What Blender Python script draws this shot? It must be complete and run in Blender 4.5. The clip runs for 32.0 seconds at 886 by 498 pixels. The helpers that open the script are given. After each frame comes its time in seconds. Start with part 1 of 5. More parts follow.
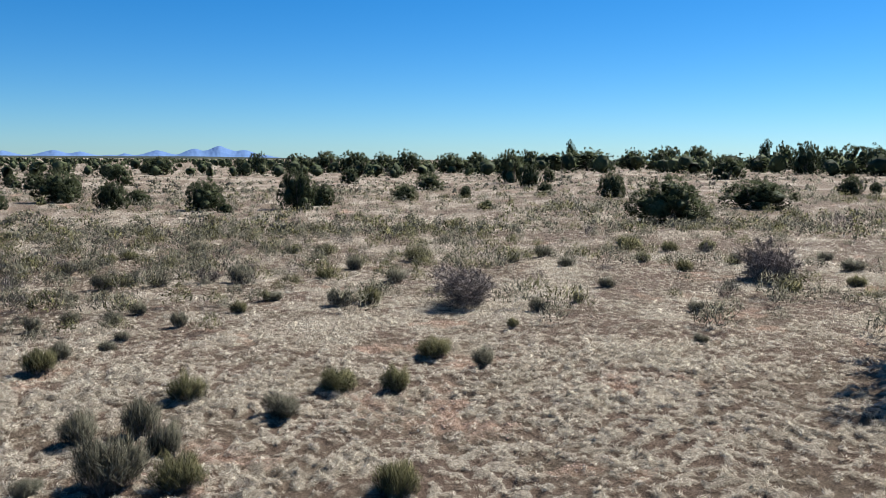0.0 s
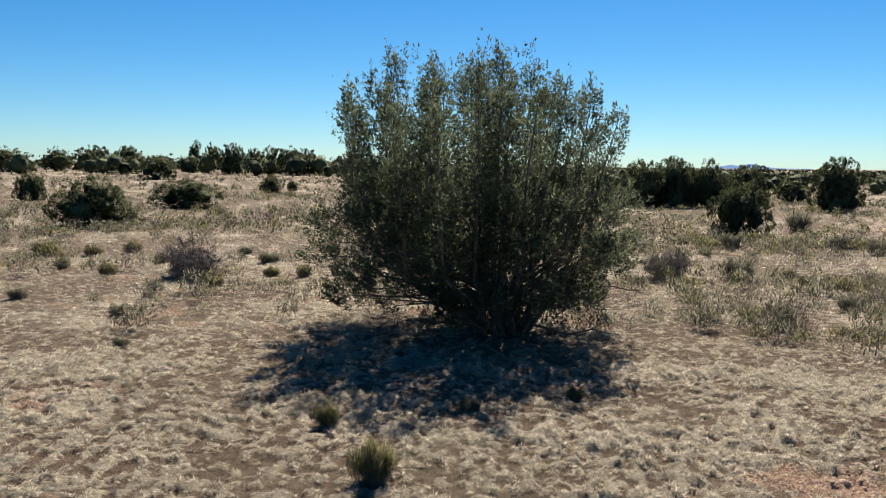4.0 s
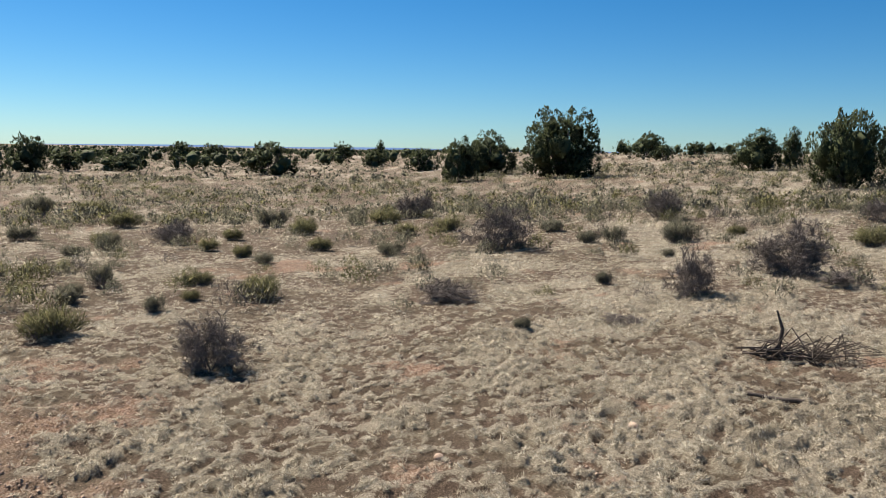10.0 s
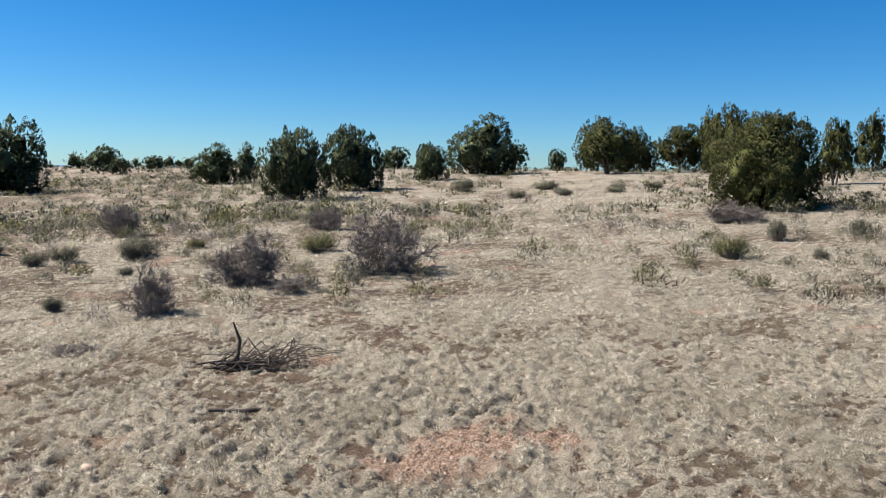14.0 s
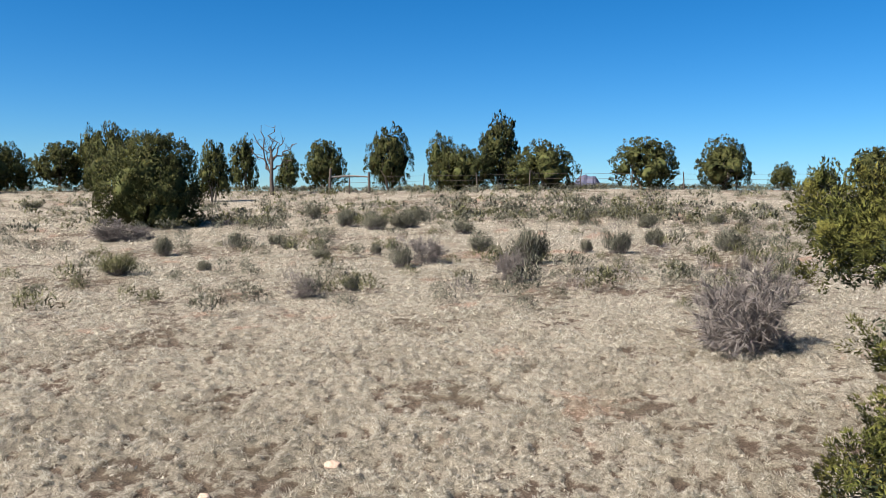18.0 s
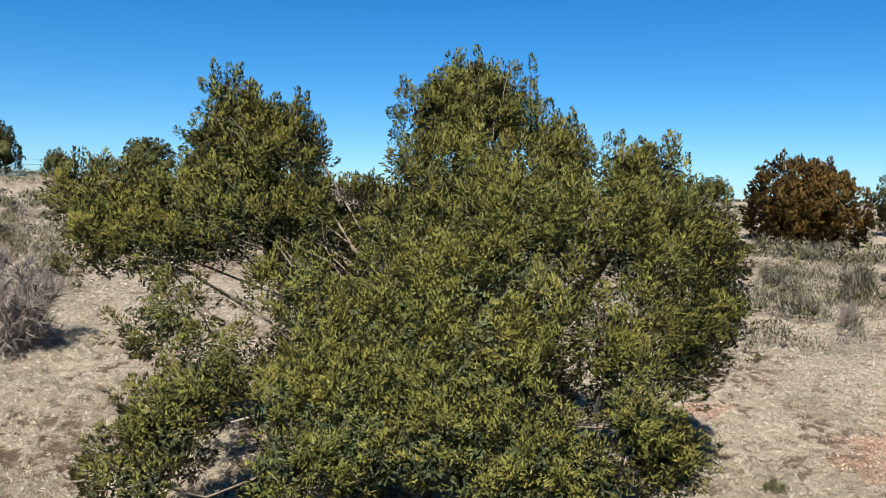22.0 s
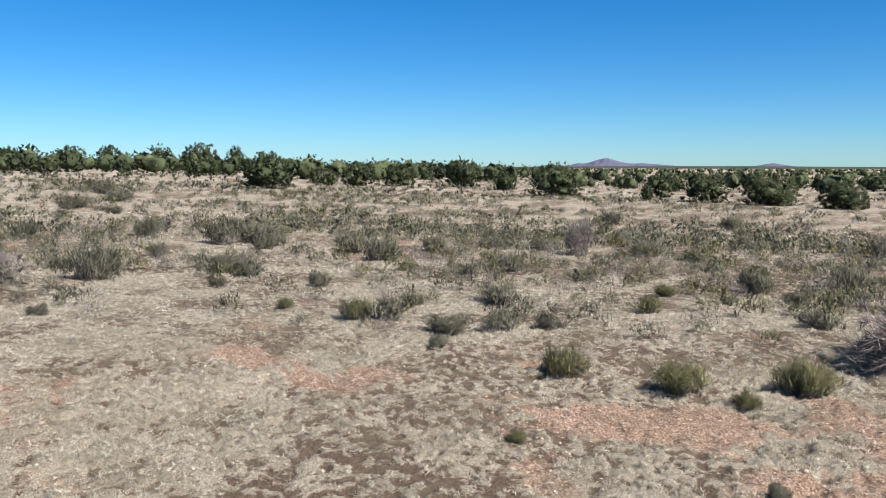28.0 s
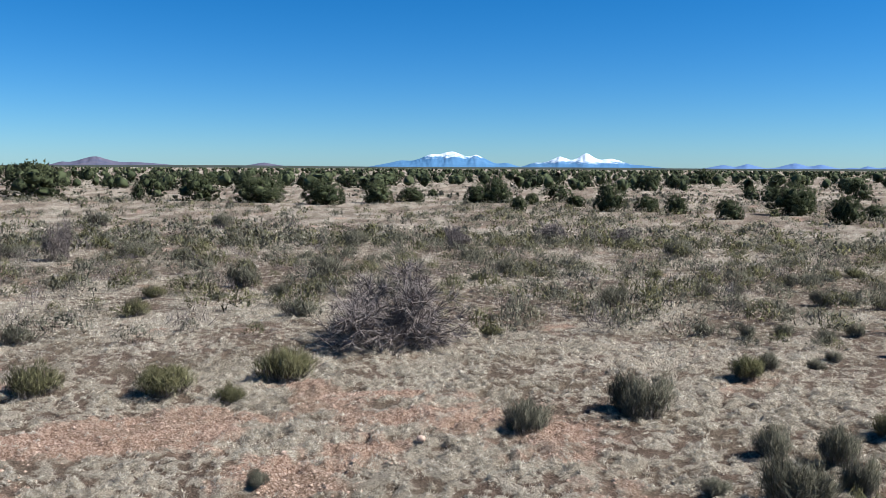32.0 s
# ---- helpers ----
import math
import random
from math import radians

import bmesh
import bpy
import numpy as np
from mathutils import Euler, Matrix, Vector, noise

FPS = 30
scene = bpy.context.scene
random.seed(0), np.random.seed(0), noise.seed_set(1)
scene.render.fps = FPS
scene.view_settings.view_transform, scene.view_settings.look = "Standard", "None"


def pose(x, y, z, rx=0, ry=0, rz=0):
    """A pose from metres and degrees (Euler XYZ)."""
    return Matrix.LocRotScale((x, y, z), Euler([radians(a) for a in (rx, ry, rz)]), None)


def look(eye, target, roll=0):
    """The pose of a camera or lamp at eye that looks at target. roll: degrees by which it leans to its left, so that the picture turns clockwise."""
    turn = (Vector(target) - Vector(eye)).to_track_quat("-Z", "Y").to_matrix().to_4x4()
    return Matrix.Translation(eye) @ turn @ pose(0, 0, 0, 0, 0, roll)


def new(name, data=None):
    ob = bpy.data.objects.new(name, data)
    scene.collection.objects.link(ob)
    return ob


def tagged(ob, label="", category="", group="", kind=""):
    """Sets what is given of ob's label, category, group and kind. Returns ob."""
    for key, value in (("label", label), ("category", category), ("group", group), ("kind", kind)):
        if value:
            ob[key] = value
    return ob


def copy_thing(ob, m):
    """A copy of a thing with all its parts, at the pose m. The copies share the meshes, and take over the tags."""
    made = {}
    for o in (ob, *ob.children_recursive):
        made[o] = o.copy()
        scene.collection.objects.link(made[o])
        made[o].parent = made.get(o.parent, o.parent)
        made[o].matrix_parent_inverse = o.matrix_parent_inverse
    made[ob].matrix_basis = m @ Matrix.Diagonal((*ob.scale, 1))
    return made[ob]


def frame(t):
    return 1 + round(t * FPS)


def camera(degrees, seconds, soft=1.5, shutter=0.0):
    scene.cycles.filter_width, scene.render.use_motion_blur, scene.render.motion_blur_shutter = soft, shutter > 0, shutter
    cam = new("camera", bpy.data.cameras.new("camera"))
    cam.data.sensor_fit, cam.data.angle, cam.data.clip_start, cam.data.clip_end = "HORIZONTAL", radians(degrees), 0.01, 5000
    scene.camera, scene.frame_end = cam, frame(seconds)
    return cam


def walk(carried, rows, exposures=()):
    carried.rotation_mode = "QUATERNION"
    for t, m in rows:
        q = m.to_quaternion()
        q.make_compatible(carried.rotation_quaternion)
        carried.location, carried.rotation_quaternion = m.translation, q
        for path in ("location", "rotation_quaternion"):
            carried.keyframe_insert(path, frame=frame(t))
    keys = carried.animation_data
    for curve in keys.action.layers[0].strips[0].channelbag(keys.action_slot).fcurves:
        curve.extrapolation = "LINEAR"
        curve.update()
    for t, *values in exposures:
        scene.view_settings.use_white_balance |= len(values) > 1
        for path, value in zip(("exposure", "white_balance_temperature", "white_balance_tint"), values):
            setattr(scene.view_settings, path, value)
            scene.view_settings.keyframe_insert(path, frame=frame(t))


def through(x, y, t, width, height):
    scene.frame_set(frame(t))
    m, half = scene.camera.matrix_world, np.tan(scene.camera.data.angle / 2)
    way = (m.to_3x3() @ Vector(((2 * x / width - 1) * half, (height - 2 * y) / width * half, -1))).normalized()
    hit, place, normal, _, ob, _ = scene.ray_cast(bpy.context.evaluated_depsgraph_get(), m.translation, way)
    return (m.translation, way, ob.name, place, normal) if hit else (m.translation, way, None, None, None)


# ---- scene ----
# Open high-desert grassland with junipers; a camera about 3 m above the ground turns on the spot.
cam = camera(55.9, 32.0, soft=0.5)
ROWS = [
    (0.0, -0.278, 0.217, 3.012, 83.87, -0.40, 0.04),
    (0.5, -0.262, 0.243, 3.010, 83.97, -0.14, -5.15),
    (1.0, -0.255, 0.301, 2.999, 83.93, -0.45, -10.09),
    (1.5, -0.174, 0.304, 2.992, 84.14, -0.94, -14.42),
    (2.0, -0.116, 0.263, 2.997, 84.41, -0.84, -19.04),
    (2.5, -0.063, 0.257, 2.992, 84.55, -0.32, -23.51),
    (4.5, 0.110, 0.156, 2.987, 83.95, -0.92, -43.17),
    (5.0, 0.110, 0.170, 2.990, 83.60, -1.02, -49.72),
    (5.5, 0.067, 0.132, 3.003, 83.48, -0.85, -55.13),
    (6.0, 0.059, 0.149, 3.005, 83.44, -0.95, -60.45),
    (6.5, 0.016, 0.146, 3.007, 83.45, -0.56, -65.43),
    (7.0, -0.039, 0.135, 3.007, 83.48, -0.65, -69.72),
    (7.5, 0.009, 0.166, 2.989, 83.38, -0.59, -74.03),
    (8.0, 0.086, 0.178, 2.978, 83.24, -0.98, -79.09),
    (8.5, 0.127, 0.132, 2.977, 83.18, -1.03, -82.95),
    (9.0, 0.112, 0.052, 2.978, 83.01, -1.04, -87.03),
    (9.5, 0.091, -0.051, 2.979, 83.12, -0.95, -91.67),
    (10.0, 0.127, -0.139, 2.993, 83.26, -0.95, -96.43),
    (10.5, 0.157, -0.205, 2.982, 83.39, -0.89, -101.10),
    (11.0, 0.112, -0.236, 2.989, 83.44, -0.80, -105.20),
    (11.5, 0.043, -0.307, 3.003, 83.62, -1.02, -109.31),
    (12.0, 0.024, -0.382, 3.008, 83.77, -1.34, -113.00),
    (12.5, 0.089, -0.447, 3.016, 83.96, -1.73, -117.62),
    (13.0, 0.196, -0.481, 3.013, 84.19, -1.24, -122.43),
    (13.5, 0.252, -0.485, 3.011, 84.48, -1.00, -127.27),
    (15.5, 0.582, 0.072, 3.019, 85.59, -1.30, -146.96),
    (16.0, 0.599, 0.089, 2.997, 85.70, -1.35, -152.23),
    (16.5, 0.506, 0.074, 2.991, 85.98, -1.26, -157.06),
    (17.0, 0.348, 0.006, 2.979, 86.11, -1.06, -161.65),
    (17.5, 0.226, -0.081, 2.964, 86.50, -0.75, -167.31),
    (18.0, 0.134, -0.154, 2.964, 86.69, -0.52, -172.38),
    (18.5, 0.079, -0.177, 2.967, 86.74, -0.93, -177.05),
    (19.0, 0.020, -0.213, 2.976, 86.67, -1.07, -181.84),
    (19.5, -0.040, -0.241, 2.962, 86.75, -1.59, -186.74),
    (20.0, -0.049, -0.256, 2.988, 86.59, -1.09, -192.90),
    (20.5, -0.046, -0.262, 2.983, 86.24, -1.24, -198.69),
    (21.0, -0.088, -0.313, 3.003, 86.44, -0.79, -207.39),
    (21.5, -0.106, -0.311, 2.988, 86.56, -0.98, -212.84),
    (22.0, -0.136, -0.318, 3.004, 86.42, -1.05, -219.04),
    (22.5, -0.140, -0.313, 2.996, 86.65, -0.74, -223.82),
    (23.0, -0.127, -0.245, 2.994, 86.77, -0.54, -228.61),
    (23.5, -0.205, -0.216, 2.995, 86.58, -0.82, -233.56),
    (24.0, -0.269, -0.187, 2.994, 86.36, -0.59, -238.99),
    (24.5, -0.291, -0.150, 2.985, 85.99, -0.27, -243.94),
    (26.5, -0.157, 0.097, 3.059, 84.67, -0.82, -263.31),
    (27.0, -0.131, 0.094, 3.055, 84.55, -0.55, -269.10),
    (27.5, -0.127, 0.114, 3.049, 84.52, -0.32, -273.94),
    (28.0, -0.135, 0.125, 3.043, 84.37, -0.17, -278.83),
    (28.5, -0.147, 0.155, 3.022, 84.40, -0.13, -283.81),
    (29.0, -0.150, 0.185, 3.008, 84.30, -0.38, -287.89),
    (29.5, -0.141, 0.242, 3.009, 84.23, -0.41, -292.02),
    (30.0, -0.130, 0.266, 3.010, 84.36, -0.20, -296.46),
    (30.5, -0.130, 0.306, 3.023, 84.33, -0.45, -301.58),
    (31.0, -0.128, 0.344, 3.026, 84.32, -0.29, -305.21),
    (31.5, -0.149, 0.398, 3.015, 84.31, -0.08, -308.93),
    (32.0, -0.149, 0.451, 3.009, 84.45, -0.33, -312.34),
]
walk(cam, [(r[0], pose(*r[1:])) for r in ROWS], exposures=[(0.0, 0.95, 6300, 10), (3.0, 0.97, 7000, 10), (6.0, 0.94, 7500, 10), (9.0, 0.87, 7250, 10), (13.0, 0.97, 6600, 10), (15.5, 1.15, 6500, 10), (20.0, 1.15, 6700, 10), (24.0, 1.13, 6900, 10), (27.0, 1.13, 6550, 10), (30.0, 0.99, 6200, 10), (32.0, 0.91, 6050, 10)])

# ---- light ----
SUN_AZ, SUN_EL = 50.0, 47.0
world = bpy.data.worlds.new("sky")
scene.world = world
world.use_nodes = True
wn = world.node_tree
sky = wn.nodes.new("ShaderNodeTexSky")
sky.sky_type = 'NISHITA'
sky.sun_disc = False
sky.sun_elevation = radians(SUN_EL)
sky.sun_rotation = radians(SUN_AZ)
sky.altitude = 1800
sky.air_density = 1.0
sky.dust_density = 0.7
sky.ozone_density = 4.0
clear = wn.nodes.new("ShaderNodeMix")
clear.data_type, clear.blend_type = 'RGBA', 'MULTIPLY'
clear.inputs[0].default_value = 1.0
clear.inputs[7].default_value = (0.72, 0.96, 1.15, 1.0)
deep = wn.nodes.new("ShaderNodeHueSaturation")
deep.inputs["Saturation"].default_value = 1.20
wn.links.new(sky.outputs[0], clear.inputs[6])
wn.links.new(clear.outputs[2], deep.inputs["Color"])
wn.links.new(deep.outputs[0], wn.nodes["Background"].inputs[0])
wn.nodes["Background"].inputs[1].default_value = 0.051
sun_data = bpy.data.lights.new("sun", 'SUN')
sun_data.energy = 5.0
sun_data.angle = radians(0.53)
sun_data.color = (1.0, 0.95, 0.87)
sun = new("sun", sun_data)
sa, se = radians(SUN_AZ), radians(SUN_EL)
sun.matrix_world = look((60 * math.sin(sa) * math.cos(se), 60 * math.cos(sa) * math.cos(se), 60 * math.sin(se)), (0, 0, 0))


# ---- materials ----
def material(name, rough=0.9, spec=0.2):
    m = bpy.data.materials.new(name)
    m.use_nodes = True
    b = m.node_tree.nodes["Principled BSDF"]
    b.inputs["Roughness"].default_value = rough
    b.inputs["Specular IOR Level"].default_value = spec
    return m, m.node_tree, b


def node(nt, kind, **inputs):
    n = nt.nodes.new(kind)
    for k, v in inputs.items():
        n.inputs[k.replace("_", " ")].default_value = v
    return n


def noise_node(nt, scale, detail=4.0, rough=0.6, coord=None):
    n = node(nt, "ShaderNodeTexNoise", Scale=scale, Detail=detail, Roughness=rough)
    if coord is not None:
        nt.links.new(coord, n.inputs["Vector"])
    return n.outputs[0]


def ramp(nt, fac, stops):
    n = nt.nodes.new("ShaderNodeValToRGB")
    e = n.color_ramp.elements
    while len(e) < len(stops):
        e.new(0.5)
    for i, (p, c) in enumerate(stops):
        e[i].position = p
        e[i].color = (*c, 1.0) if len(c) == 3 else c
    nt.links.new(fac, n.inputs[0])
    return n.outputs[0]


def mix(nt, fac, a, b):
    n = nt.nodes.new("ShaderNodeMix")
    n.data_type = 'RGBA'
    for sock, v in ((n.inputs[0], fac), (n.inputs[6], a), (n.inputs[7], b)):
        if isinstance(v, bpy.types.NodeSocket):
            nt.links.new(v, sock)
        else:
            sock.default_value = v if not isinstance(v, tuple) else (*v, 1.0)
    return n.outputs[2]


def bump(nt, b, height, strength, distance):
    n = node(nt, "ShaderNodeBump", Strength=strength, Distance=distance)
    nt.links.new(height, n.inputs["Height"])
    nt.links.new(n.outputs[0], b.inputs["Normal"])


def world_coord(nt):
    return nt.nodes.new("ShaderNodeNewGeometry").outputs["Position"]


def island(nt):
    return nt.nodes.new("ShaderNodeNewGeometry").outputs["Random Per Island"]


def object_random(nt):
    return nt.nodes.new("ShaderNodeObjectInfo").outputs["Random"]


def sums(nt, a, factor, b):
    """a times factor, plus b."""
    n = nt.nodes.new("ShaderNodeMath")
    n.operation = 'MULTIPLY_ADD'
    n.inputs[1].default_value = factor
    nt.links.new(a, n.inputs[0])
    if isinstance(b, bpy.types.NodeSocket):
        nt.links.new(b, n.inputs[2])
    else:
        n.inputs[2].default_value = b
    return n.outputs[0]


def attribute(nt, name, out="Fac"):
    n = nt.nodes.new("ShaderNodeAttribute")
    n.attribute_name = name
    return n.outputs[out]


def make_ground_material():
    m, nt, b = material("dry_grassland", 0.95, 0.1)
    p = world_coord(nt)
    fine = noise_node(nt, 60.0, 4.0, 0.75, p)
    clods = noise_node(nt, 16.0, 4.0, 0.7, p)
    tuft = node(nt, "ShaderNodeTexVoronoi", Scale=6.5, Randomness=1.0)
    tuft.feature = 'SMOOTH_F1'
    nt.links.new(p, tuft.inputs["Vector"])
    lush, bare = attribute(nt, "cover"), attribute(nt, "soil")
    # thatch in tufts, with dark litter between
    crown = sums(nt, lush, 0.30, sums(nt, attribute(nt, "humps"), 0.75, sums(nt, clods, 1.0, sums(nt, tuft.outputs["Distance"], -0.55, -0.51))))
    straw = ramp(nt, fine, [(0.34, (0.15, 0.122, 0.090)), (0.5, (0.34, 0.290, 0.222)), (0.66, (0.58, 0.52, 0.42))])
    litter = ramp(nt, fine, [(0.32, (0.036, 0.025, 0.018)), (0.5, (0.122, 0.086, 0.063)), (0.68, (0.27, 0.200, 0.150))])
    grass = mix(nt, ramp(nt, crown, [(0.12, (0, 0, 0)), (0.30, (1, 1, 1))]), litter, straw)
    chips = node(nt, "ShaderNodeTexVoronoi", Scale=34.0, Randomness=1.0)
    nt.links.new(p, chips.inputs["Vector"])
    dirt = ramp(nt, noise_node(nt, 40.0, 5.0, 0.8, p), [(0.38, (0.10, 0.058, 0.040)), (0.48, (0.30, 0.182, 0.125)), (0.55, (0.44, 0.296, 0.215)), (0.63, (0.68, 0.55, 0.45))])
    dirt = mix(nt, ramp(nt, chips.outputs["Distance"], [(0.16, (1, 1, 1)), (0.28, (0, 0, 0))]), dirt, ramp(nt, noise_node(nt, 21.0, 2.0, 0.5, p), [(0.35, (0.26, 0.160, 0.112)), (0.65, (0.66, 0.54, 0.44))]))
    open_soil = sums(nt, noise_node(nt, 9.0, 6.0, 0.75, p), 1.5, sums(nt, bare, 1.15, -0.80))
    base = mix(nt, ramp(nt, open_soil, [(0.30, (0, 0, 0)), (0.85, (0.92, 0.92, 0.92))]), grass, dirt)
    far = noise_node(nt, 0.7, 6.0, 0.7, p)
    base = mix(nt, ramp(nt, far, [(0.44, (0, 0, 0)), (0.60, (0.75, 0.75, 0.75))]), base, mix(nt, 0.6, base, (0.15, 0.125, 0.085)))
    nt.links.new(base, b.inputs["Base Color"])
    relief = sums(nt, tuft.outputs["Distance"], -0.8, sums(nt, clods, 0.8, sums(nt, fine, 0.5, 0.0)))
    bump(nt, b, relief, 1.0, 0.09)
    return m


def let_through(nt, b, col, share):
    """Thin leaves pass some of the light on."""
    t = nt.nodes.new("ShaderNodeBsdfTranslucent")
    nt.links.new(col, t.inputs[0])
    w = nt.nodes.new("ShaderNodeMixShader")
    w.inputs[0].default_value = share
    nt.links.new(b.outputs[0], w.inputs[1])
    nt.links.new(t.outputs[0], w.inputs[2])
    nt.links.new(w.outputs[0], nt.nodes["Material Output"].inputs[0])


def make_foliage(name, dark, mid, light, tips=None, through=0.40, sprays=False):
    m, nt, b = material(name, 0.75, 0.08)
    per_leaf = island(nt)
    clumps = noise_node(nt, 2.6, 4.0, 0.6, world_coord(nt))
    col = ramp(nt, per_leaf, [(0.0, dark), (0.5, mid), (1.0, light)])
    if tips:
        col = mix(nt, ramp(nt, clumps, [(0.45, (0, 0, 0)), (0.66, (1, 1, 1))]), col, tips)
    tree = object_random(nt)
    col2 = mix(nt, 0.25, col, ramp(nt, tree, [(0.0, dark), (0.5, mid), (1.0, light)]))
    nt.links.new(col2, b.inputs["Base Color"])
    if sprays:
        lie = nt.nodes.new("ShaderNodeAttribute")
        lie.attribute_name = "spray_normal"
        turn = nt.nodes.new("ShaderNodeVectorTransform")
        turn.vector_type, turn.convert_from, turn.convert_to = 'NORMAL', 'OBJECT', 'WORLD'
        nt.links.new(lie.outputs["Vector"], turn.inputs[0])
        nt.links.new(turn.outputs[0], b.inputs["Normal"])
    let_through(nt, b, col2, through)
    return m


def make_bark(name, dark, light, scale=18.0):
    m, nt, b = material(name, 0.9, 0.15)
    v = noise_node(nt, scale, 6.0, 0.7, world_coord(nt))
    nt.links.new(ramp(nt, v, [(0.3, dark), (0.7, light)]), b.inputs["Base Color"])
    bump(nt, b, v, 0.6, 0.01)
    return m


def make_blades(name, stops, scale=1.1, grain=0.35):
    m, nt, b = material(name, 0.85, 0.15)
    per = island(nt)
    patch = noise_node(nt, scale, 5.0, 0.65, world_coord(nt))
    mixed = nt.nodes.new("ShaderNodeMath")
    mixed.operation = 'MULTIPLY_ADD'
    mixed.inputs[1].default_value = 0.7
    nt.links.new(per, mixed.inputs[0])
    off = nt.nodes.new("ShaderNodeMath")
    off.operation = 'MULTIPLY_ADD'
    off.inputs[1].default_value, off.inputs[2].default_value = 1.3, -0.42
    nt.links.new(patch, off.inputs[0])
    nt.links.new(off.outputs[0], mixed.inputs[2])
    col = ramp(nt, mixed.outputs[0], stops)
    fine = noise_node(nt, 70.0, 3.0, 0.75, world_coord(nt))
    col = mix(nt, ramp(nt, fine, [(0.40, (0, 0, 0)), (0.60, (1, 1, 1))]), mix(nt, grain, col, (0.11, 0.078, 0.055)), col)
    nt.links.new(col, b.inputs["Base Color"])
    lie = nt.nodes.new("ShaderNodeAttribute")
    lie.attribute_name = "tuft_normal"
    rough = node(nt, "ShaderNodeBump", Strength=0.8, Distance=0.012)
    nt.links.new(fine, rough.inputs["Height"])
    nt.links.new(lie.outputs["Vector"], rough.inputs["Normal"])
    nt.links.new(rough.outputs[0], b.inputs["Normal"])
    let_through(nt, b, col, 0.10)
    return m


M_GROUND = make_ground_material()
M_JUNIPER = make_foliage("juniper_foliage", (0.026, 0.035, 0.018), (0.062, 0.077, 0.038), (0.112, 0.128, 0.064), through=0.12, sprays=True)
# Bluish green, lightened to stand in for light on the backlit close tree.
M_JUNIPER_BLUE_LIGHTENED = make_foliage("juniper_foliage_bluish_lightened", (0.054, 0.067, 0.044), (0.112, 0.137, 0.086), (0.188, 0.218, 0.132), through=0.38, sprays=True)
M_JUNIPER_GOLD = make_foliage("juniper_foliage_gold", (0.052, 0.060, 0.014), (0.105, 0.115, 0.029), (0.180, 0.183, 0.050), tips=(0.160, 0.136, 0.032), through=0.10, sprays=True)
M_JUNIPER_OLIVE = make_foliage("juniper_foliage_olive", (0.028, 0.034, 0.013), (0.062, 0.072, 0.026), (0.105, 0.112, 0.040), tips=(0.105, 0.093, 0.031), through=0.12, sprays=True)
M_JUNIPER_RUST = make_foliage("juniper_foliage_rust", (0.062, 0.042, 0.014), (0.130, 0.076, 0.022), (0.200, 0.112, 0.032), tips=(0.088, 0.080, 0.027), sprays=True)
M_BARK = make_bark("shaggy_bark", (0.070, 0.055, 0.043), (0.240, 0.200, 0.165))
M_DEADWOOD = make_bark("weathered_deadwood", (0.090, 0.072, 0.060), (0.300, 0.262, 0.232))
M_DARKWOOD = make_bark("dark_deadwood", (0.040, 0.032, 0.028), (0.150, 0.122, 0.105))
M_GRASS = make_blades("dry_grama_grass", [(0.0, (0.33, 0.275, 0.205)), (0.3, (0.52, 0.455, 0.355)), (0.6, (0.68, 0.615, 0.500)), (1.0, (0.80, 0.745, 0.630))])
M_SAGE = make_foliage("sagebrush_twigs", (0.070, 0.068, 0.050), (0.142, 0.138, 0.100), (0.255, 0.245, 0.185), through=0.15, sprays=True)
M_RABBIT = make_foliage("rabbitbrush_twigs", (0.072, 0.071, 0.036), (0.148, 0.143, 0.070), (0.260, 0.245, 0.130), through=0.15, sprays=True)
M_TWIG = make_bark("grey_twigs", (0.080, 0.066, 0.060), (0.280, 0.242, 0.220), 9.0)


# ---- mesh helpers ----
def mesh_from(name, verts, faces_flat, sides, mat):
    """A mesh from arrays: all faces have the same number of sides."""
    me = bpy.data.meshes.new(name)
    v = np.asarray(verts, dtype=np.float32)
    fl = np.asarray(faces_flat, dtype=np.int32).ravel()
    n = len(fl) // sides
    me.vertices.add(len(v))
    me.vertices.foreach_set("co", v.ravel())
    me.loops.add(len(fl))
    me.loops.foreach_set("vertex_index", fl)
    me.polygons.add(n)
    me.polygons.foreach_set("loop_start", np.arange(n, dtype=np.int32) * sides)
    me.polygons.foreach_set("loop_total", np.full(n, sides, dtype=np.int32))
    me.update(calc_edges=True)
    me.materials.append(mat)
    return me


def facing(me, vectors, name="spray_normal"):
    """Stores the side to which each corner of a spray looks."""
    side = me.attributes.new(name, 'FLOAT_VECTOR', 'POINT')
    side.data.foreach_set("vector", np.asarray(vectors, dtype=np.float32).ravel())
    return me


def unit(a):
    return a / np.maximum(np.linalg.norm(a, axis=-1, keepdims=True), 1e-9)


def spikes(pos, way, length, width, rng):
    """Thin pointed twigs: three corners each."""
    n = len(pos)
    side = unit(np.cross(way, rng.normal(size=(n, 3))))
    length, width = np.broadcast_to(length, n)[:, None], np.broadcast_to(width, n)[:, None]
    v = np.stack([pos - side * width, pos + side * width, pos + way * length], 1).reshape(-1, 3)
    return v, np.arange(3 * n)


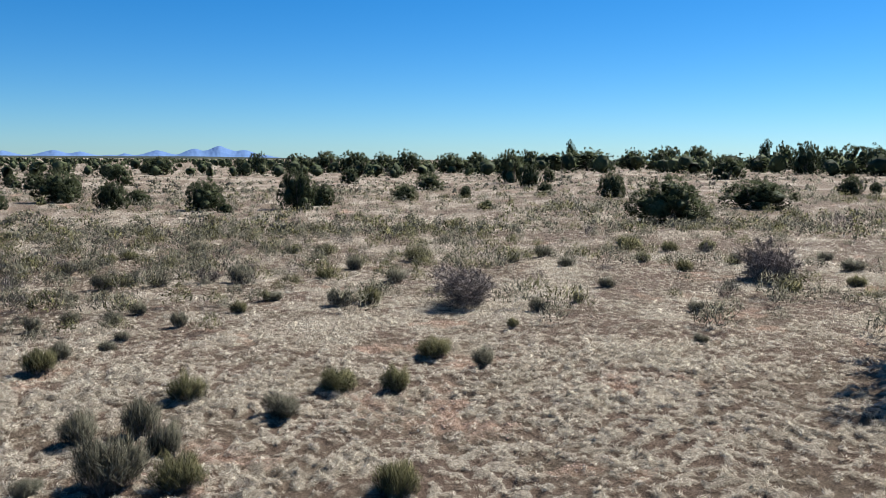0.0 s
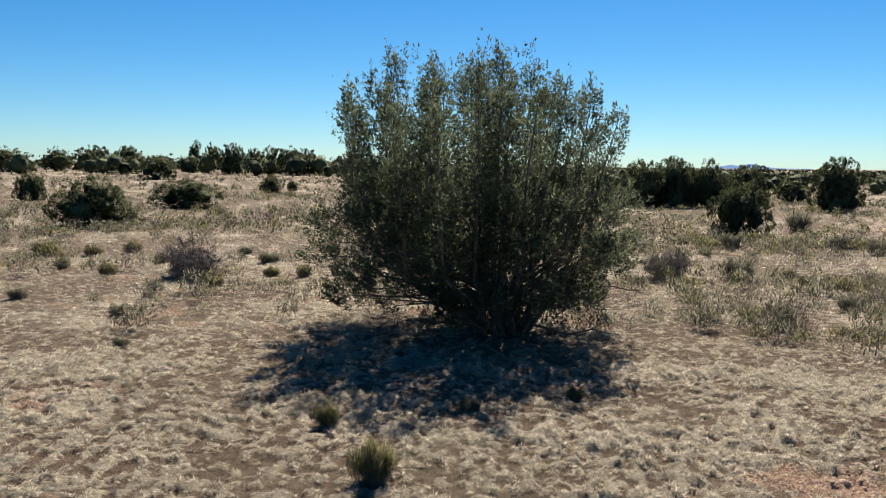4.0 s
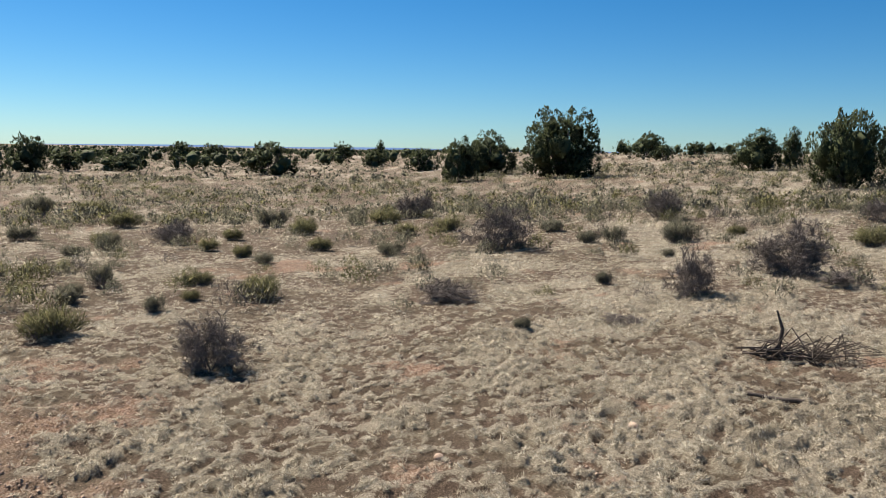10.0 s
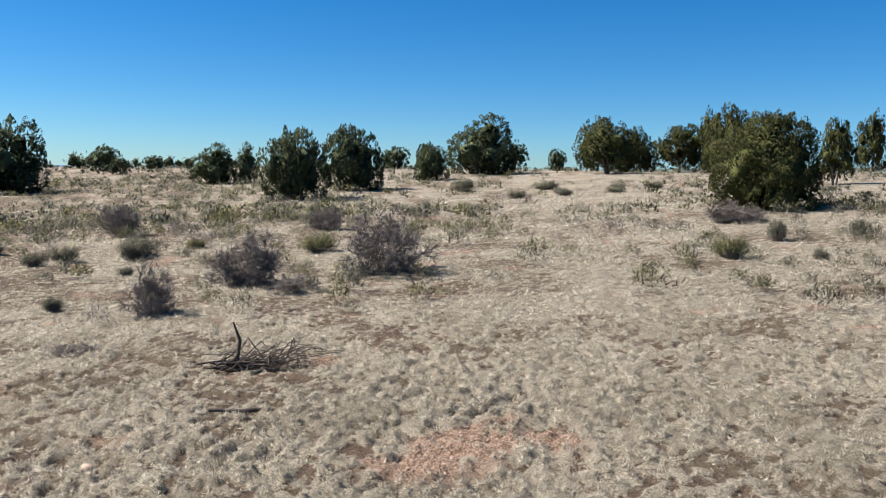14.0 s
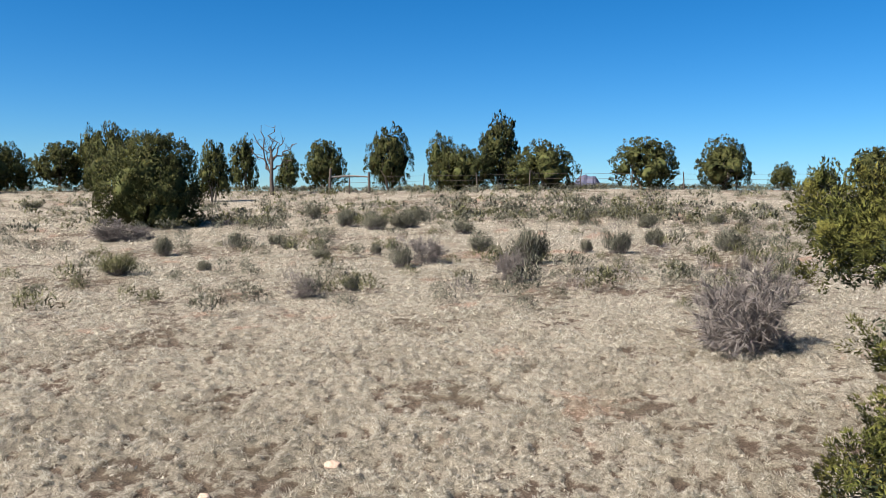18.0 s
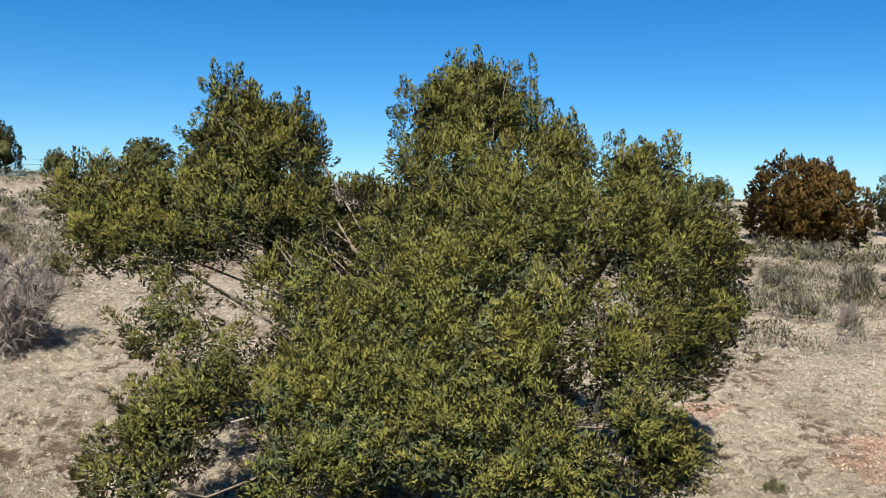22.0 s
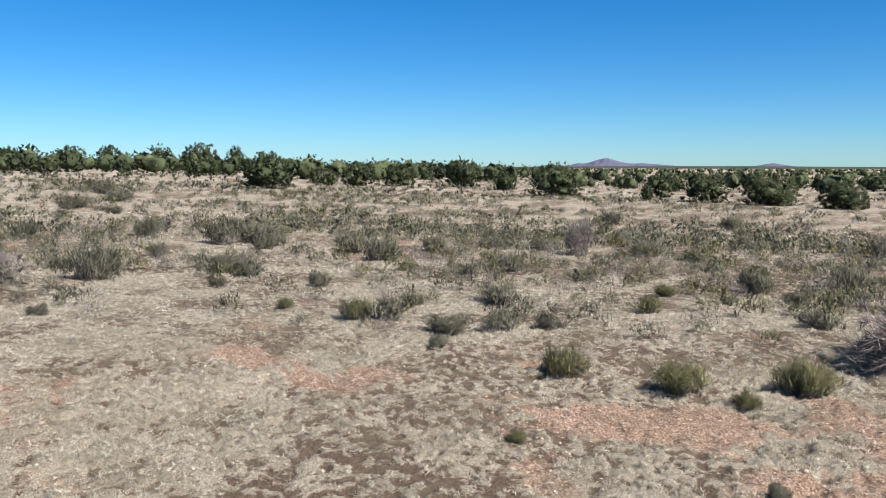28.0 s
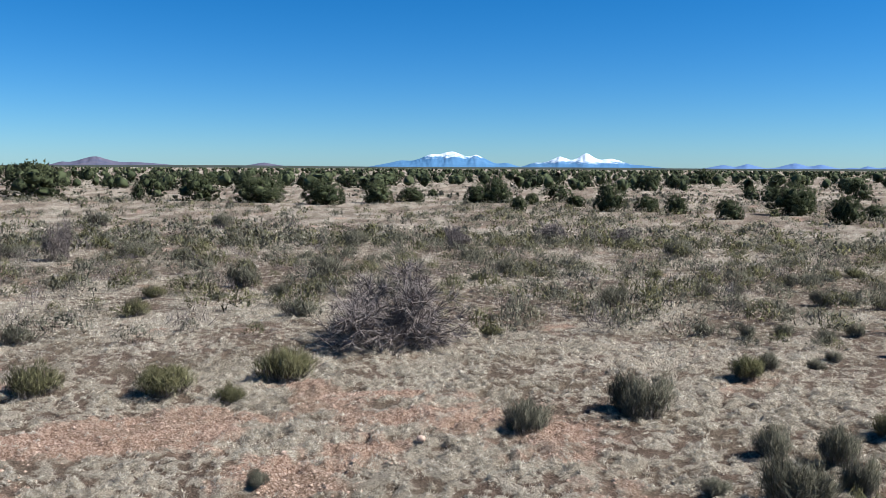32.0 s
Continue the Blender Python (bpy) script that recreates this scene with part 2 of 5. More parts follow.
def tube_arrays(path, radii, sides=5):
    """A tapered tube along a line of points."""
    path = np.asarray(path, float)
    t = unit(np.gradient(path, axis=0))
    ref = np.array([0.31, 0.22, 0.93])
    a = unit(np.cross(t, ref))
    b = np.cross(t, a)
    ang = np.arange(sides) * 2 * np.pi / sides
    ring = path[:, None] + (a[:, None] * np.cos(ang)[None, :, None] + b[:, None] * np.sin(ang)[None, :, None]) * np.asarray(radii)[:, None, None]
    v = ring.reshape(-1, 3)
    k = len(path)
    i, j = np.meshgrid(np.arange(k - 1), np.arange(sides), indexing="ij")
    q = np.stack([i * sides + j, i * sides + (j + 1) % sides, (i + 1) * sides + (j + 1) % sides, (i + 1) * sides + j], -1).reshape(-1, 4)
    return v, q


class Tubes:
    """Gathers tubes into one mesh."""

    def __init__(self):
        self.v, self.q, self.n = [], [], 0

    def add(self, path, radii, sides=5):
        v, q = tube_arrays(path, radii, sides)
        self.v.append(v)
        self.q.append(q + self.n)
        self.n += len(v)

    def mesh(self, name, mat):
        me = mesh_from(name, np.concatenate(self.v), np.concatenate(self.q), 4, mat)
        return me


def child(name, me, parent, label=""):
    ob = new(name, me)
    ob.parent = parent
    if label:
        ob["label"] = label
    return ob


# ---- ground ----
GAZ = [0, 8, 28, 45, 90, 100, 115, 130, 145, 163, 180, 195, 212, 225, 240, 255, 270, 290, 360]
GSLOPE = [0, .008, .008, 0, 0, .015, .03, .04, .05, .06, .069, .069, .06, .045, .03, .02, .012, 0, 0]
GCREST = [150, 150, 150, 150, 150, 150, 105, 92, 72, 63, 60, 60, 65, 72, 100, 120, 130, 130, 150]


def ground(x, y):
    """Height of the land: flat to one side, a long low rise to the other."""
    x, y = np.asarray(x, float), np.asarray(y, float)
    r, a = np.hypot(x, y), np.degrees(np.arctan2(x, y)) % 360
    s, rc = np.interp(a, GAZ, GSLOPE), np.interp(a, GAZ, GCREST)
    q = r / rc
    return s * rc * np.where(q < 0.7, q, 0.7 + 0.3 * np.tanh((q - 0.7) / 0.3))


def lumps(x, y):
    """Low swells and hummocks of the turf."""
    z = 0
    for k, (f, amp) in enumerate(((0.35, 0.035), (0.9, 0.022), (2.3, 0.016))):
        z = z + amp * (np.sin(f * x * 1.7 + 1.3 * k + 1.9 * np.sin(f * y * 0.9 + k)) * np.sin(f * y * 1.5 + 2.1 * k + 1.6 * np.sin(f * x * 1.1 + 2 * k)))
    return z


def grain(x, y, f, k):
    """Smooth random values between 0 and 1, f cells to the metre."""
    x, y = np.asarray(x, float) * f + 17.3 * k, np.asarray(y, float) * f - 9.1 * k
    i, j = np.floor(x), np.floor(y)
    u, v = x - i, y - j
    u, v = u * u * (3 - 2 * u), v * v * (3 - 2 * v)

    def corner(a, b):
        s = np.sin(a * 127.1 + b * 311.7 + k * 74.7) * 43758.5453
        return s - np.floor(s)

    return (corner(i, j) * (1 - u) + corner(i + 1, j) * u) * (1 - v) + (corner(i, j + 1) * (1 - u) + corner(i + 1, j + 1) * u) * v


def layered(x, y, f, octaves, k):
    total, share = 0, 0
    for o in range(octaves):
        c, s = math.cos(0.6 * o), math.sin(0.6 * o)
        total, share = total + 0.6 ** o * grain(x * c - y * s, x * s + y * c, f * 2 ** o, k + o), share + 0.6 ** o
    return total / share


def cover(x, y):
    """How well the turf grows: 0 on thin worn litter, 1 in thick pale grass."""
    side = np.interp(np.degrees(np.arctan2(x, y)) % 360, [0, 20, 100, 128, 240, 275, 330, 360], [-0.06, -0.10, -0.10, 0.10, 0.10, 0.0, -0.05, -0.06])
    return np.clip((layered(x, y, 0.8, 4, 3) + side - 0.36) / 0.26, 0, 1)


def humps(x, y):
    """Close-set tufts of the turf: 0 in the gaps, 1 on the crowns."""
    return np.clip((0.62 * grain(x, y, 9.5, 51) + 0.38 * grain(x * 0.8 - y * 0.6, x * 0.6 + y * 0.8, 16.0, 52) - 0.22) / 0.56, 0, 1)


def height(x, y):
    r = np.hypot(x, y)
    return ground(x, y) + lumps(x, y) + 0.060 * (layered(x, y, 2.2, 2, 21) - 0.5) * np.clip((26 - r) / 9, 0, 1) + 0.105 * (humps(x, y) - 0.5) * (0.60 + 0.40 * cover(x, y)) * np.clip((17 - r) / 4, 0, 1) * np.clip((r - 5.8) / 0.7, 0, 1)


SOIL = [(-8.1, 5.7, 2.2), (-8.9, 4.6, 1.3), (-7.3, 6.6, 1.2), (11.1, 3.1, 1.0), (7.9, 3.3, 0.9), (9.2, 2.5, 1.1), (7.8, 3.7, 0.7), (9.1, -1.3, 0.6), (20.1, 0.1, 2.1),
        (7.9, -5.1, 0.6), (6.5, -5.6, 0.9), (-0.2, 10.9, 0.7), (0.4, 9.4, 0.4), (6.5, 15.7, 1.2), (8.4, -2.5, 0.5), (6.0, -6.0, 0.6),
        (0.9, -8.1, 0.5), (-9.6, -4.5, 0.9), (-8.6, -3.0, 1.3), (-12.1, 0.5, 1.2), (-12.8, -1.2, 0.9), (-6.6, 7.2, 1.0)]


def soil(x, y):
    """How bare the soil is: 0 in turf, 1 on open red earth."""
    x, y = np.asarray(x, float), np.asarray(y, float)
    s = 2.6 * (layered(x, y, 0.9, 6, 31) - 0.5) + 0.25 * (layered(x, y, 0.13, 2, 37) - 0.5) - 0.05
    for px, py, pr in SOIL:
        s = s + 0.42 * np.exp(-((x - px) ** 2 + (y - py) ** 2) / (pr * pr) * 0.7)
    return np.clip((s - 0.26) / 0.50, 0, 1)


def make_ground():
    seg = 1240
    radii = np.concatenate([[0.0], np.arange(0.3, 6.5, 0.11), np.arange(6.5, 12.0, 0.046), np.arange(12.0, 16.0, 0.07), np.arange(16.0, 24.0, 0.25), 24 * 1.05 ** np.arange(1, 44), [230, 300, 420, 600, 900, 1400, 2200, 3300, 4700]])
    radii = np.unique(radii)
    ang = np.arange(seg) * 2 * np.pi / seg
    rr, aa = np.meshgrid(radii[1:], ang, indexing="ij")
    x, y = rr * np.sin(aa), rr * np.cos(aa)
    z = np.where(rr < 24, height(x, y), ground(x, y) + lumps(x, y) * np.clip(1.3 - rr / 150, 0, 1))
    v = np.concatenate([np.stack([x, y, z], -1).reshape(-1, 3), [[0, 0, 0]]])
    k = len(radii) - 1
    i, j = np.meshgrid(np.arange(k - 1), np.arange(seg), indexing="ij")
    q = np.stack([i * seg + j, (i + 1) * seg + j, (i + 1) * seg + (j + 1) % seg, i * seg + (j + 1) % seg], -1).reshape(-1, 4)
    c = k * seg
    j = np.arange(seg)
    cap = np.stack([np.full(seg, c), j, (j + 1) % seg, np.full(seg, c)], -1)
    tri = bpy.data.meshes.new("ground")
    faces = [tuple(f) for f in cap[:, :3]]
    me = mesh_from("ground", v, q, 4, M_GROUND)
    hole = mesh_from("ground_centre", np.concatenate([v[:seg], [[0, 0, 0]]]), np.stack([np.full(seg, seg), j, (j + 1) % seg], -1)[:, ::-1], 3, M_GROUND)
    bm = bmesh.new()
    bm.from_mesh(me)
    bm.from_mesh(hole)
    bmesh.ops.recalc_face_normals(bm, faces=bm.faces[:])
    bm.to_mesh(me)
    bm.free()
    bpy.data.meshes.remove(hole)
    bpy.data.meshes.remove(tri)
    me.polygons.foreach_set("use_smooth", np.ones(len(me.polygons), dtype=bool))
    co = np.empty(len(me.vertices) * 3, dtype=np.float32)
    me.vertices.foreach_get("co", co)
    co = co.reshape(-1, 3)
    bare = me.attributes.new("soil", 'FLOAT', 'POINT')
    bare.data.foreach_set("value", soil(co[:, 0], co[:, 1]).astype(np.float32))
    far_off = np.hypot(co[:, 0], co[:, 1])
    near = np.clip((16 - far_off) / 4, 0, 1) * np.clip((far_off - 5.8) / 0.7, 0, 1)
    crowns = me.attributes.new("humps", 'FLOAT', 'POINT')
    crowns.data.foreach_set("value", (0.44 + (humps(co[:, 0], co[:, 1]) - 0.44) * near).astype(np.float32))
    lush = me.attributes.new("cover", 'FLOAT', 'POINT')
    lush.data.foreach_set("value", cover(co[:, 0], co[:, 1]).astype(np.float32))
    ob = new("ground", me)
    return tagged(ob, "dry sandy grassland with reddish bare soil patches", "ground", kind="structure")


make_ground()


# ---- junipers ----
def plumes(base, axis, long, fat, per, rng, leaf, slim, spread=0.75, mass=None):
    """Juniper plumes: short pointed sprigs set round the skin of a teardrop that runs from base along axis."""
    m = len(base) * per
    axis = axis.repeat(per, 0)
    long, fat = np.broadcast_to(long, len(base)).repeat(per), np.broadcast_to(fat, len(base)).repeat(per)
    s = rng.random(m) ** 0.75
    across = unit(np.cross(axis, rng.normal(size=(m, 3))))
    rad = fat * np.sqrt(np.clip(1 - ((s - 0.38) / 0.64) ** 2, 0, 1)) * (0.62 + 0.38 * rng.random(m))
    pos = base.repeat(per, 0) + axis * (s * long)[:, None] + across * rad[:, None]
    way = unit(axis * 0.75 + across * spread * (1.15 - s)[:, None] + rng.normal(size=(m, 3)) * 0.30)
    size = leaf * (0.65 + 0.7 * rng.random(m))
    v, q = spikes(pos - way * size[:, None] * 0.3, way, size, size * slim, rng)
    lie = unit(across + axis * ((s - 0.25) * 1.3)[:, None] + rng.normal(size=(m, 3)) * 0.55)
    if mass is not None:
        lie = unit(lie * 0.85 + mass.repeat(per, 0))
    return v, q, lie.repeat(3, 0)


def inner_sprigs(pos, size, slim, rng, centre):
    v, q = spikes(pos, unit(rng.normal(size=pos.shape)), size, size * slim, rng)
    return v, q, unit(pos - centre).repeat(3, 0)


def ball(fine):
    """Corners and faces of a unit icosphere."""
    bm = bmesh.new()
    bmesh.ops.create_icosphere(bm, subdivisions=fine, radius=1)
    v, f = np.array([c.co[:] for c in bm.verts]), np.array([[c.index for c in p.verts] for p in bm.faces])
    bm.free()
    return v, f


BALL = ball(1)


def dense_hearts(centres, sizes, rng, jitter=0.22):
    """The dense insides of leafy clumps: small uneven lumps that light cannot pass."""
    b, f = BALL
    n = len(centres)
    v = centres[:, None] + b[None] * np.broadcast_to(sizes, (n, 3))[:, None] * (1 - jitter + 2 * jitter * rng.random((n, len(b), 1)))
    q = f[None] + (np.arange(n) * len(b))[:, None, None]
    lie = unit(np.broadcast_to(b, (n, *b.shape)) + rng.normal(size=v.shape) * 0.7)
    return v.reshape(-1, 3), q.ravel(), lie.reshape(-1, 3)


def gathered(sets):
    """Joins sets of corners, faces and sides."""
    first = np.cumsum([0] + [len(s[0]) for s in sets])
    return np.concatenate([s[0] for s in sets]), np.concatenate([np.ravel(s[1]) + k for s, k in zip(sets, first)]), np.concatenate([s[2] for s in sets])


FORMS = {  # lowest and highest lobe, how far out they stand, lobe radius, clear height under the crown
    "dome": (0.16, 0.64, 0.25, 0.30, 0.0),
    "broad": (0.18, 0.62, 0.29, 0.29, 0.0),
    "tree": (0.24, 0.69, 0.28, 0.26, 0.03),
    "open": (0.30, 0.80, 0.21, 0.17, 0.12),
    "spire": (0.16, 0.80, 0.15, 0.20, 0.0),
}


def juniper_variant(seed, form, mat, lobes=11, count=470, per=20, tip=1.0, leaf=0.032):
    """A unit juniper: 1 high, 1 wide. Trunk with limbs, and a crown of rounded lobes set with pointed plumes."""
    rng = np.random.default_rng(seed)
    root = new("juniper_tree")
    low, high, out, fat, clear = FORMS[form]
    f = (np.arange(lobes) + 0.5) / lobes
    z = low + (high - low) * f + rng.normal(size=lobes) * 0.03
    a = np.arange(lobes) * 2.39996 + rng.random() * 6.28 + rng.normal(size=lobes) * 0.3
    rho = out * np.sqrt(np.clip(1.15 - f ** 1.7, 0.02, 1)) * (0.8 + 0.4 * rng.random(lobes))
    centres = np.stack([rho * np.cos(a), rho * np.sin(a), z], 1)
    radii = fat * (0.72 + 0.45 * rng.random(lobes)) * (1.15 - 0.32 * f)
    # plumes on the outer skin of the joined lobes
    n = count * 5
    k = rng.choice(lobes, n, p=radii ** 2 / np.sum(radii ** 2))
    d = unit(rng.normal(size=(n, 3)))
    p = centres[k] + d * radii[k][:, None] * (0.80 + 0.20 * rng.random(n)[:, None])
    deep = np.min(np.linalg.norm(p[:, None] - centres[None], axis=2) / radii[None], axis=1)
    keep = np.flatnonzero((deep > 0.74) & (p[:, 2] > clear + 0.02 * rng.random(n)))[:count]
    p, d, r = p[keep], d[keep], radii[k[keep]]
    axis = unit(d * 0.75 + [0, 0, 0.62] + rng.normal(size=d.shape) * 0.22)
    top = np.clip(d[:, 2], 0, 1)
    long = (0.060 + 0.050 * top * tip * rng.random(len(p))) * (0.8 + 0.5 * rng.random(len(p)))
    skin = plumes(p - axis * long[:, None] * 0.35, axis, long, 0.034 + 0.01 * rng.random(len(p)), per, rng, leaf, 0.27, mass=d)
    m = count * 3
    k = rng.integers(0, lobes, m)
    inside = centres[k] + unit(rng.normal(size=(m, 3))) * (radii[k] * 0.80 * rng.random(m) ** 0.4)[:, None]
    inside = inside[inside[:, 2] > clear]
    hearts = dense_hearts(np.maximum(centres, [-9, -9, clear + 0.02]), radii[:, None] * 0.50, rng, 0.30)
    v, q, lie = gathered([skin, inner_sprigs(inside, 0.055, 0.27, rng, np.array([0, 0, 0.3])), hearts])
    foot = np.percentile(v[:, 2], 4) if clear == 0 else np.percentile(v[:, 2], 1) - 0.06
    wide, tall = np.percentile(np.hypot(v[:, 0], v[:, 1]), 98.5), np.percentile(v[:, 2], 99.8) - foot
    fit, rise = np.array([0.5 / wide, 0.5 / wide, 1 / tall]), np.array([0, 0, foot])
    v = np.maximum((v - rise) * fit, [-9, -9, 0.004])
    t = Tubes()
    for i in range(3 if form != "spire" else 2):
        a = rng.random() * 6.28
        lean = np.array([np.cos(a), np.sin(a), 0]) * (0.10 + 0.07 * rng.random())
        t.add([lean * 0.2 - [0, 0, 0.03], lean * 0.6 + [0, 0, 0.18], lean * 1.1 + [0, 0, 0.42], lean * 1.4 + [0, 0, 0.66]], [0.028, 0.022, 0.015, 0.006], 6)
    for c in (centres - rise) * fit:
        b = np.array([c[0] * 0.15, c[1] * 0.15, c[2] * 0.35])
        t.add([b, (b + c) / 2 + rng.normal(size=3) * 0.025, c], [0.011, 0.008, 0.004], 4)
    child("trunk", t.mesh("trunk", M_BARK), root, "grey shaggy trunk and limbs")
    child("crown", facing(mesh_from("crown", v, q, 3, mat), lie), root)
    return root


VARIANTS = {
    "dome": [juniper_variant(11, "dome", M_JUNIPER), juniper_variant(12, "dome", M_JUNIPER, 9), juniper_variant(13, "dome", M_JUNIPER, 13), juniper_variant(14, "broad", M_JUNIPER, 12)],
    "broad": [juniper_variant(21, "broad", M_JUNIPER), juniper_variant(22, "broad", M_JUNIPER, 14), juniper_variant(23, "broad", M_JUNIPER, 8)],
    "gold": [juniper_variant(41, "tree", M_JUNIPER_OLIVE, 11, 340), juniper_variant(42, "broad", M_JUNIPER_OLIVE, 12, 340), juniper_variant(43, "tree", M_JUNIPER_OLIVE, 9, 340), juniper_variant(45, "tree", M_JUNIPER_OLIVE, 14, 340)],
    "gold_bush": [juniper_variant(47, "dome", M_JUNIPER_OLIVE, 14, 900, 26, 1.2, 0.022)],
    "slim": [juniper_variant(44, "open", M_JUNIPER_OLIVE, 10, 300, tip=1.2), juniper_variant(46, "open", M_JUNIPER_OLIVE, 13, 300, tip=1.2)],
    "rust": [juniper_variant(51, "dome", M_JUNIPER_RUST, 12, 620, 24, 1.5, 0.034)],
    "far": [juniper_variant(61, "dome", M_JUNIPER, 8, 170, 16, leaf=0.050), juniper_variant(62, "broad", M_JUNIPER, 8, 170, 16, leaf=0.050), juniper_variant(63, "tree", M_JUNIPER, 9, 170, 16, leaf=0.050), juniper_variant(64, "broad", M_JUNIPER, 11, 170, 16, leaf=0.050)],
    "dark_spire": [juniper_variant(31, "spire", M_JUNIPER, 9, 240)],
}
used = set()


def juniper(x, y, tall, wide, form="dome", pick=0, label="dark green juniper tree on dry grassland"):
    if form in ("dome", "broad") and math.hypot(x, y) > 75:
        form = "far"
    src = VARIANTS[form][pick % len(VARIANTS[form])]
    turn = (x * 3.7 + y * 1.3) % 6.28
    m = Matrix.LocRotScale((x, y, float(height(x, y)) - 0.03), Euler((0, 0, turn)), (wide * 1.08, wide * 1.08, tall * 0.98))
    if (form, pick % len(VARIANTS[form])) in used:
        ob = copy_thing(src, m @ Matrix.Diagonal((1 / src.scale.x, 1 / src.scale.y, 1 / src.scale.z, 1)))
    else:
        used.add((form, pick % len(VARIANTS[form])))
        ob = src
        ob.matrix_basis = m
    return tagged(ob, label, "tree", "junipers")


juniper(-41.5, 80.0, 1.42, 1.72, "far", 0, "dark green juniper tree on dry grassland")
juniper(-25.7, 55.5, 2.32, 3.11, "broad", 0, "dark green juniper tree on dry grassland")
juniper(-37.5, 76.5, 1.52, 2.52, "far", 1, "dark green juniper tree on dry grassland")
juniper(-25.6, 52.7, 0.56, 0.64, "dome", 0, "small dark green juniper bush on dry grassland")
juniper(-32.5, 83.6, 2.62, 2.83, "far", 2, "dark green juniper tree on dry grassland")
juniper(-19.7, 49.0, 1.70, 1.85, "dome", 1, "dark green juniper tree on dry grassland")
juniper(-19.9, 54.1, 1.01, 1.41, "dome", 2, "small dark green juniper bush on dry grassland")
juniper(-49.6, 145.4, 3.30, 6.53, "far", 3, "distant dark juniper on the far plain")
juniper(-14.1, 48.7, 1.97, 2.46, "dome", 3, "dark green juniper tree on dry grassland")
juniper(-12.2, 46.0, 0.62, 0.97, "dome", 4, "small dark green juniper bush on dry grassland")
juniper(-34.9, 144.6, 2.91, 3.07, "far", 4, "distant dark juniper on the far plain")
juniper(-39.3, 175.9, 4.34, 4.42, "far", 5, "distant dark juniper on the far plain")
juniper(-8.9, 49.7, 2.51, 2.16, "dome", 5, "dark green juniper tree on dry grassland")
juniper(-8.1, 54.1, 1.46, 1.81, "broad", 1, "dark green juniper tree on dry grassland")
juniper(-11.4, 99.2, 2.21, 2.70, "far", 6, "dark green juniper tree on dry grassland")
juniper(-15.1, 166.9, 1.92, 2.82, "far", 7, "distant dark juniper on the far plain")
juniper(-3.2, 61.8, 1.29, 1.94, "broad", 2, "small dark green juniper bush on dry grassland")
juniper(-9.1, 157.6, 2.13, 3.50, "far", 8, "distant dark juniper on the far plain")
juniper(-1.8, 82.7, 1.79, 3.14, "far", 9, "dark green juniper tree on dry grassland")
juniper(-8.0, 180.0, 5.30, 6.45, "far", 10, "distant dark juniper on the far plain")
juniper(1.4, 64.3, 0.96, 1.01, "dome", 6, "small dark green juniper bush on dry grassland")
juniper(2.2, 49.0, 0.53, 0.90, "dome", 7, "small dark green juniper bush on dry grassland")
juniper(7.5, 95.6, 3.87, 3.72, "far", 11, "dark green juniper tree on dry grassland")
juniper(8.1, 80.7, 2.29, 2.09, "far", 12, "dark green juniper tree on dry grassland")
juniper(10.9, 89.3, 1.63, 1.38, "far", 13, "dark green juniper tree on dry grassland")
juniper(7.7, 66.0, 0.94, 1.11, "broad", 3, "small dark green juniper bush on dry grassland")
juniper(26.2, 153.1, 4.31, 8.78, "far", 14, "distant dark juniper on the far plain")
juniper(24.9, 167.0, 6.06, 2.78, "dark_spire", 0, "distant dark juniper on the far plain")
juniper(11.5, 58.7, 1.78, 2.01, "broad", 4, "dark green juniper tree on dry grassland")
juniper(9.7, 37.0, 2.16, 3.43, "dome", 8, "dark green juniper tree on dry grassland")
juniper(17.3, 46.7, 1.72, 3.83, "dome", 9, "dark green juniper tree on dry grassland")
juniper(30.1, 62.8, 1.54, 1.73, "broad", 5, "dark green juniper tree on dry grassland")
juniper(33.5, 65.5, 0.94, 0.85, "dome", 10, "small dark green juniper bush on dry grassland")
juniper(-31.0, 177.6, 4.21, 5.66, "far", 15, "distant dark juniper on the far plain")
juniper(-25.2, 178.5, 4.76, 6.89, "far", 16, "distant dark juniper on the far plain")
juniper(-19.2, 179.2, 4.83, 6.96, "far", 17, "distant dark juniper on the far plain")
juniper(-13.1, 179.8, 4.65, 5.84, "far", 18, "distant dark juniper on the far plain")
juniper(1.6, 180.2, 4.45, 7.06, "far", 19, "distant dark juniper on the far plain")
juniper(7.1, 180.1, 4.47, 5.87, "far", 20, "distant dark juniper on the far plain")
juniper(18.0, 179.3, 4.49, 4.64, "far", 21, "distant dark juniper on the far plain")
juniper(35.9, 161.6, 4.44, 5.07, "far", 22, "distant dark juniper on the far plain")
juniper(45.7, 174.2, 5.10, 7.54, "far", 23, "distant dark juniper on the far plain")
juniper(52.1, 172.4, 5.07, 7.33, "far", 24, "distant dark juniper on the far plain")
juniper(33.8, 101.2, 2.91, 4.24, "far", 25, "dark green juniper tree on dry grassland")
juniper(64.1, 168.3, 6.53, 3.34, "dark_spire", 1, "distant dark juniper on the far plain")
juniper(67.4, 167.0, 6.04, 4.81, "far", 26, "distant dark juniper on the far plain")
juniper(56.5, 131.7, 5.23, 4.49, "far", 27, "distant dark juniper on the far plain")
juniper(75.0, 163.7, 5.06, 4.56, "far", 28, "distant dark juniper on the far plain")
juniper(68.8, 141.2, 5.01, 6.18, "far", 29, "distant dark juniper on the far plain")
juniper(66.6, 130.1, 4.96, 4.20, "far", 30, "distant dark juniper on the far plain")
juniper(65.3, 123.3, 4.49, 4.97, "far", 31, "dark green juniper tree on dry grassland")
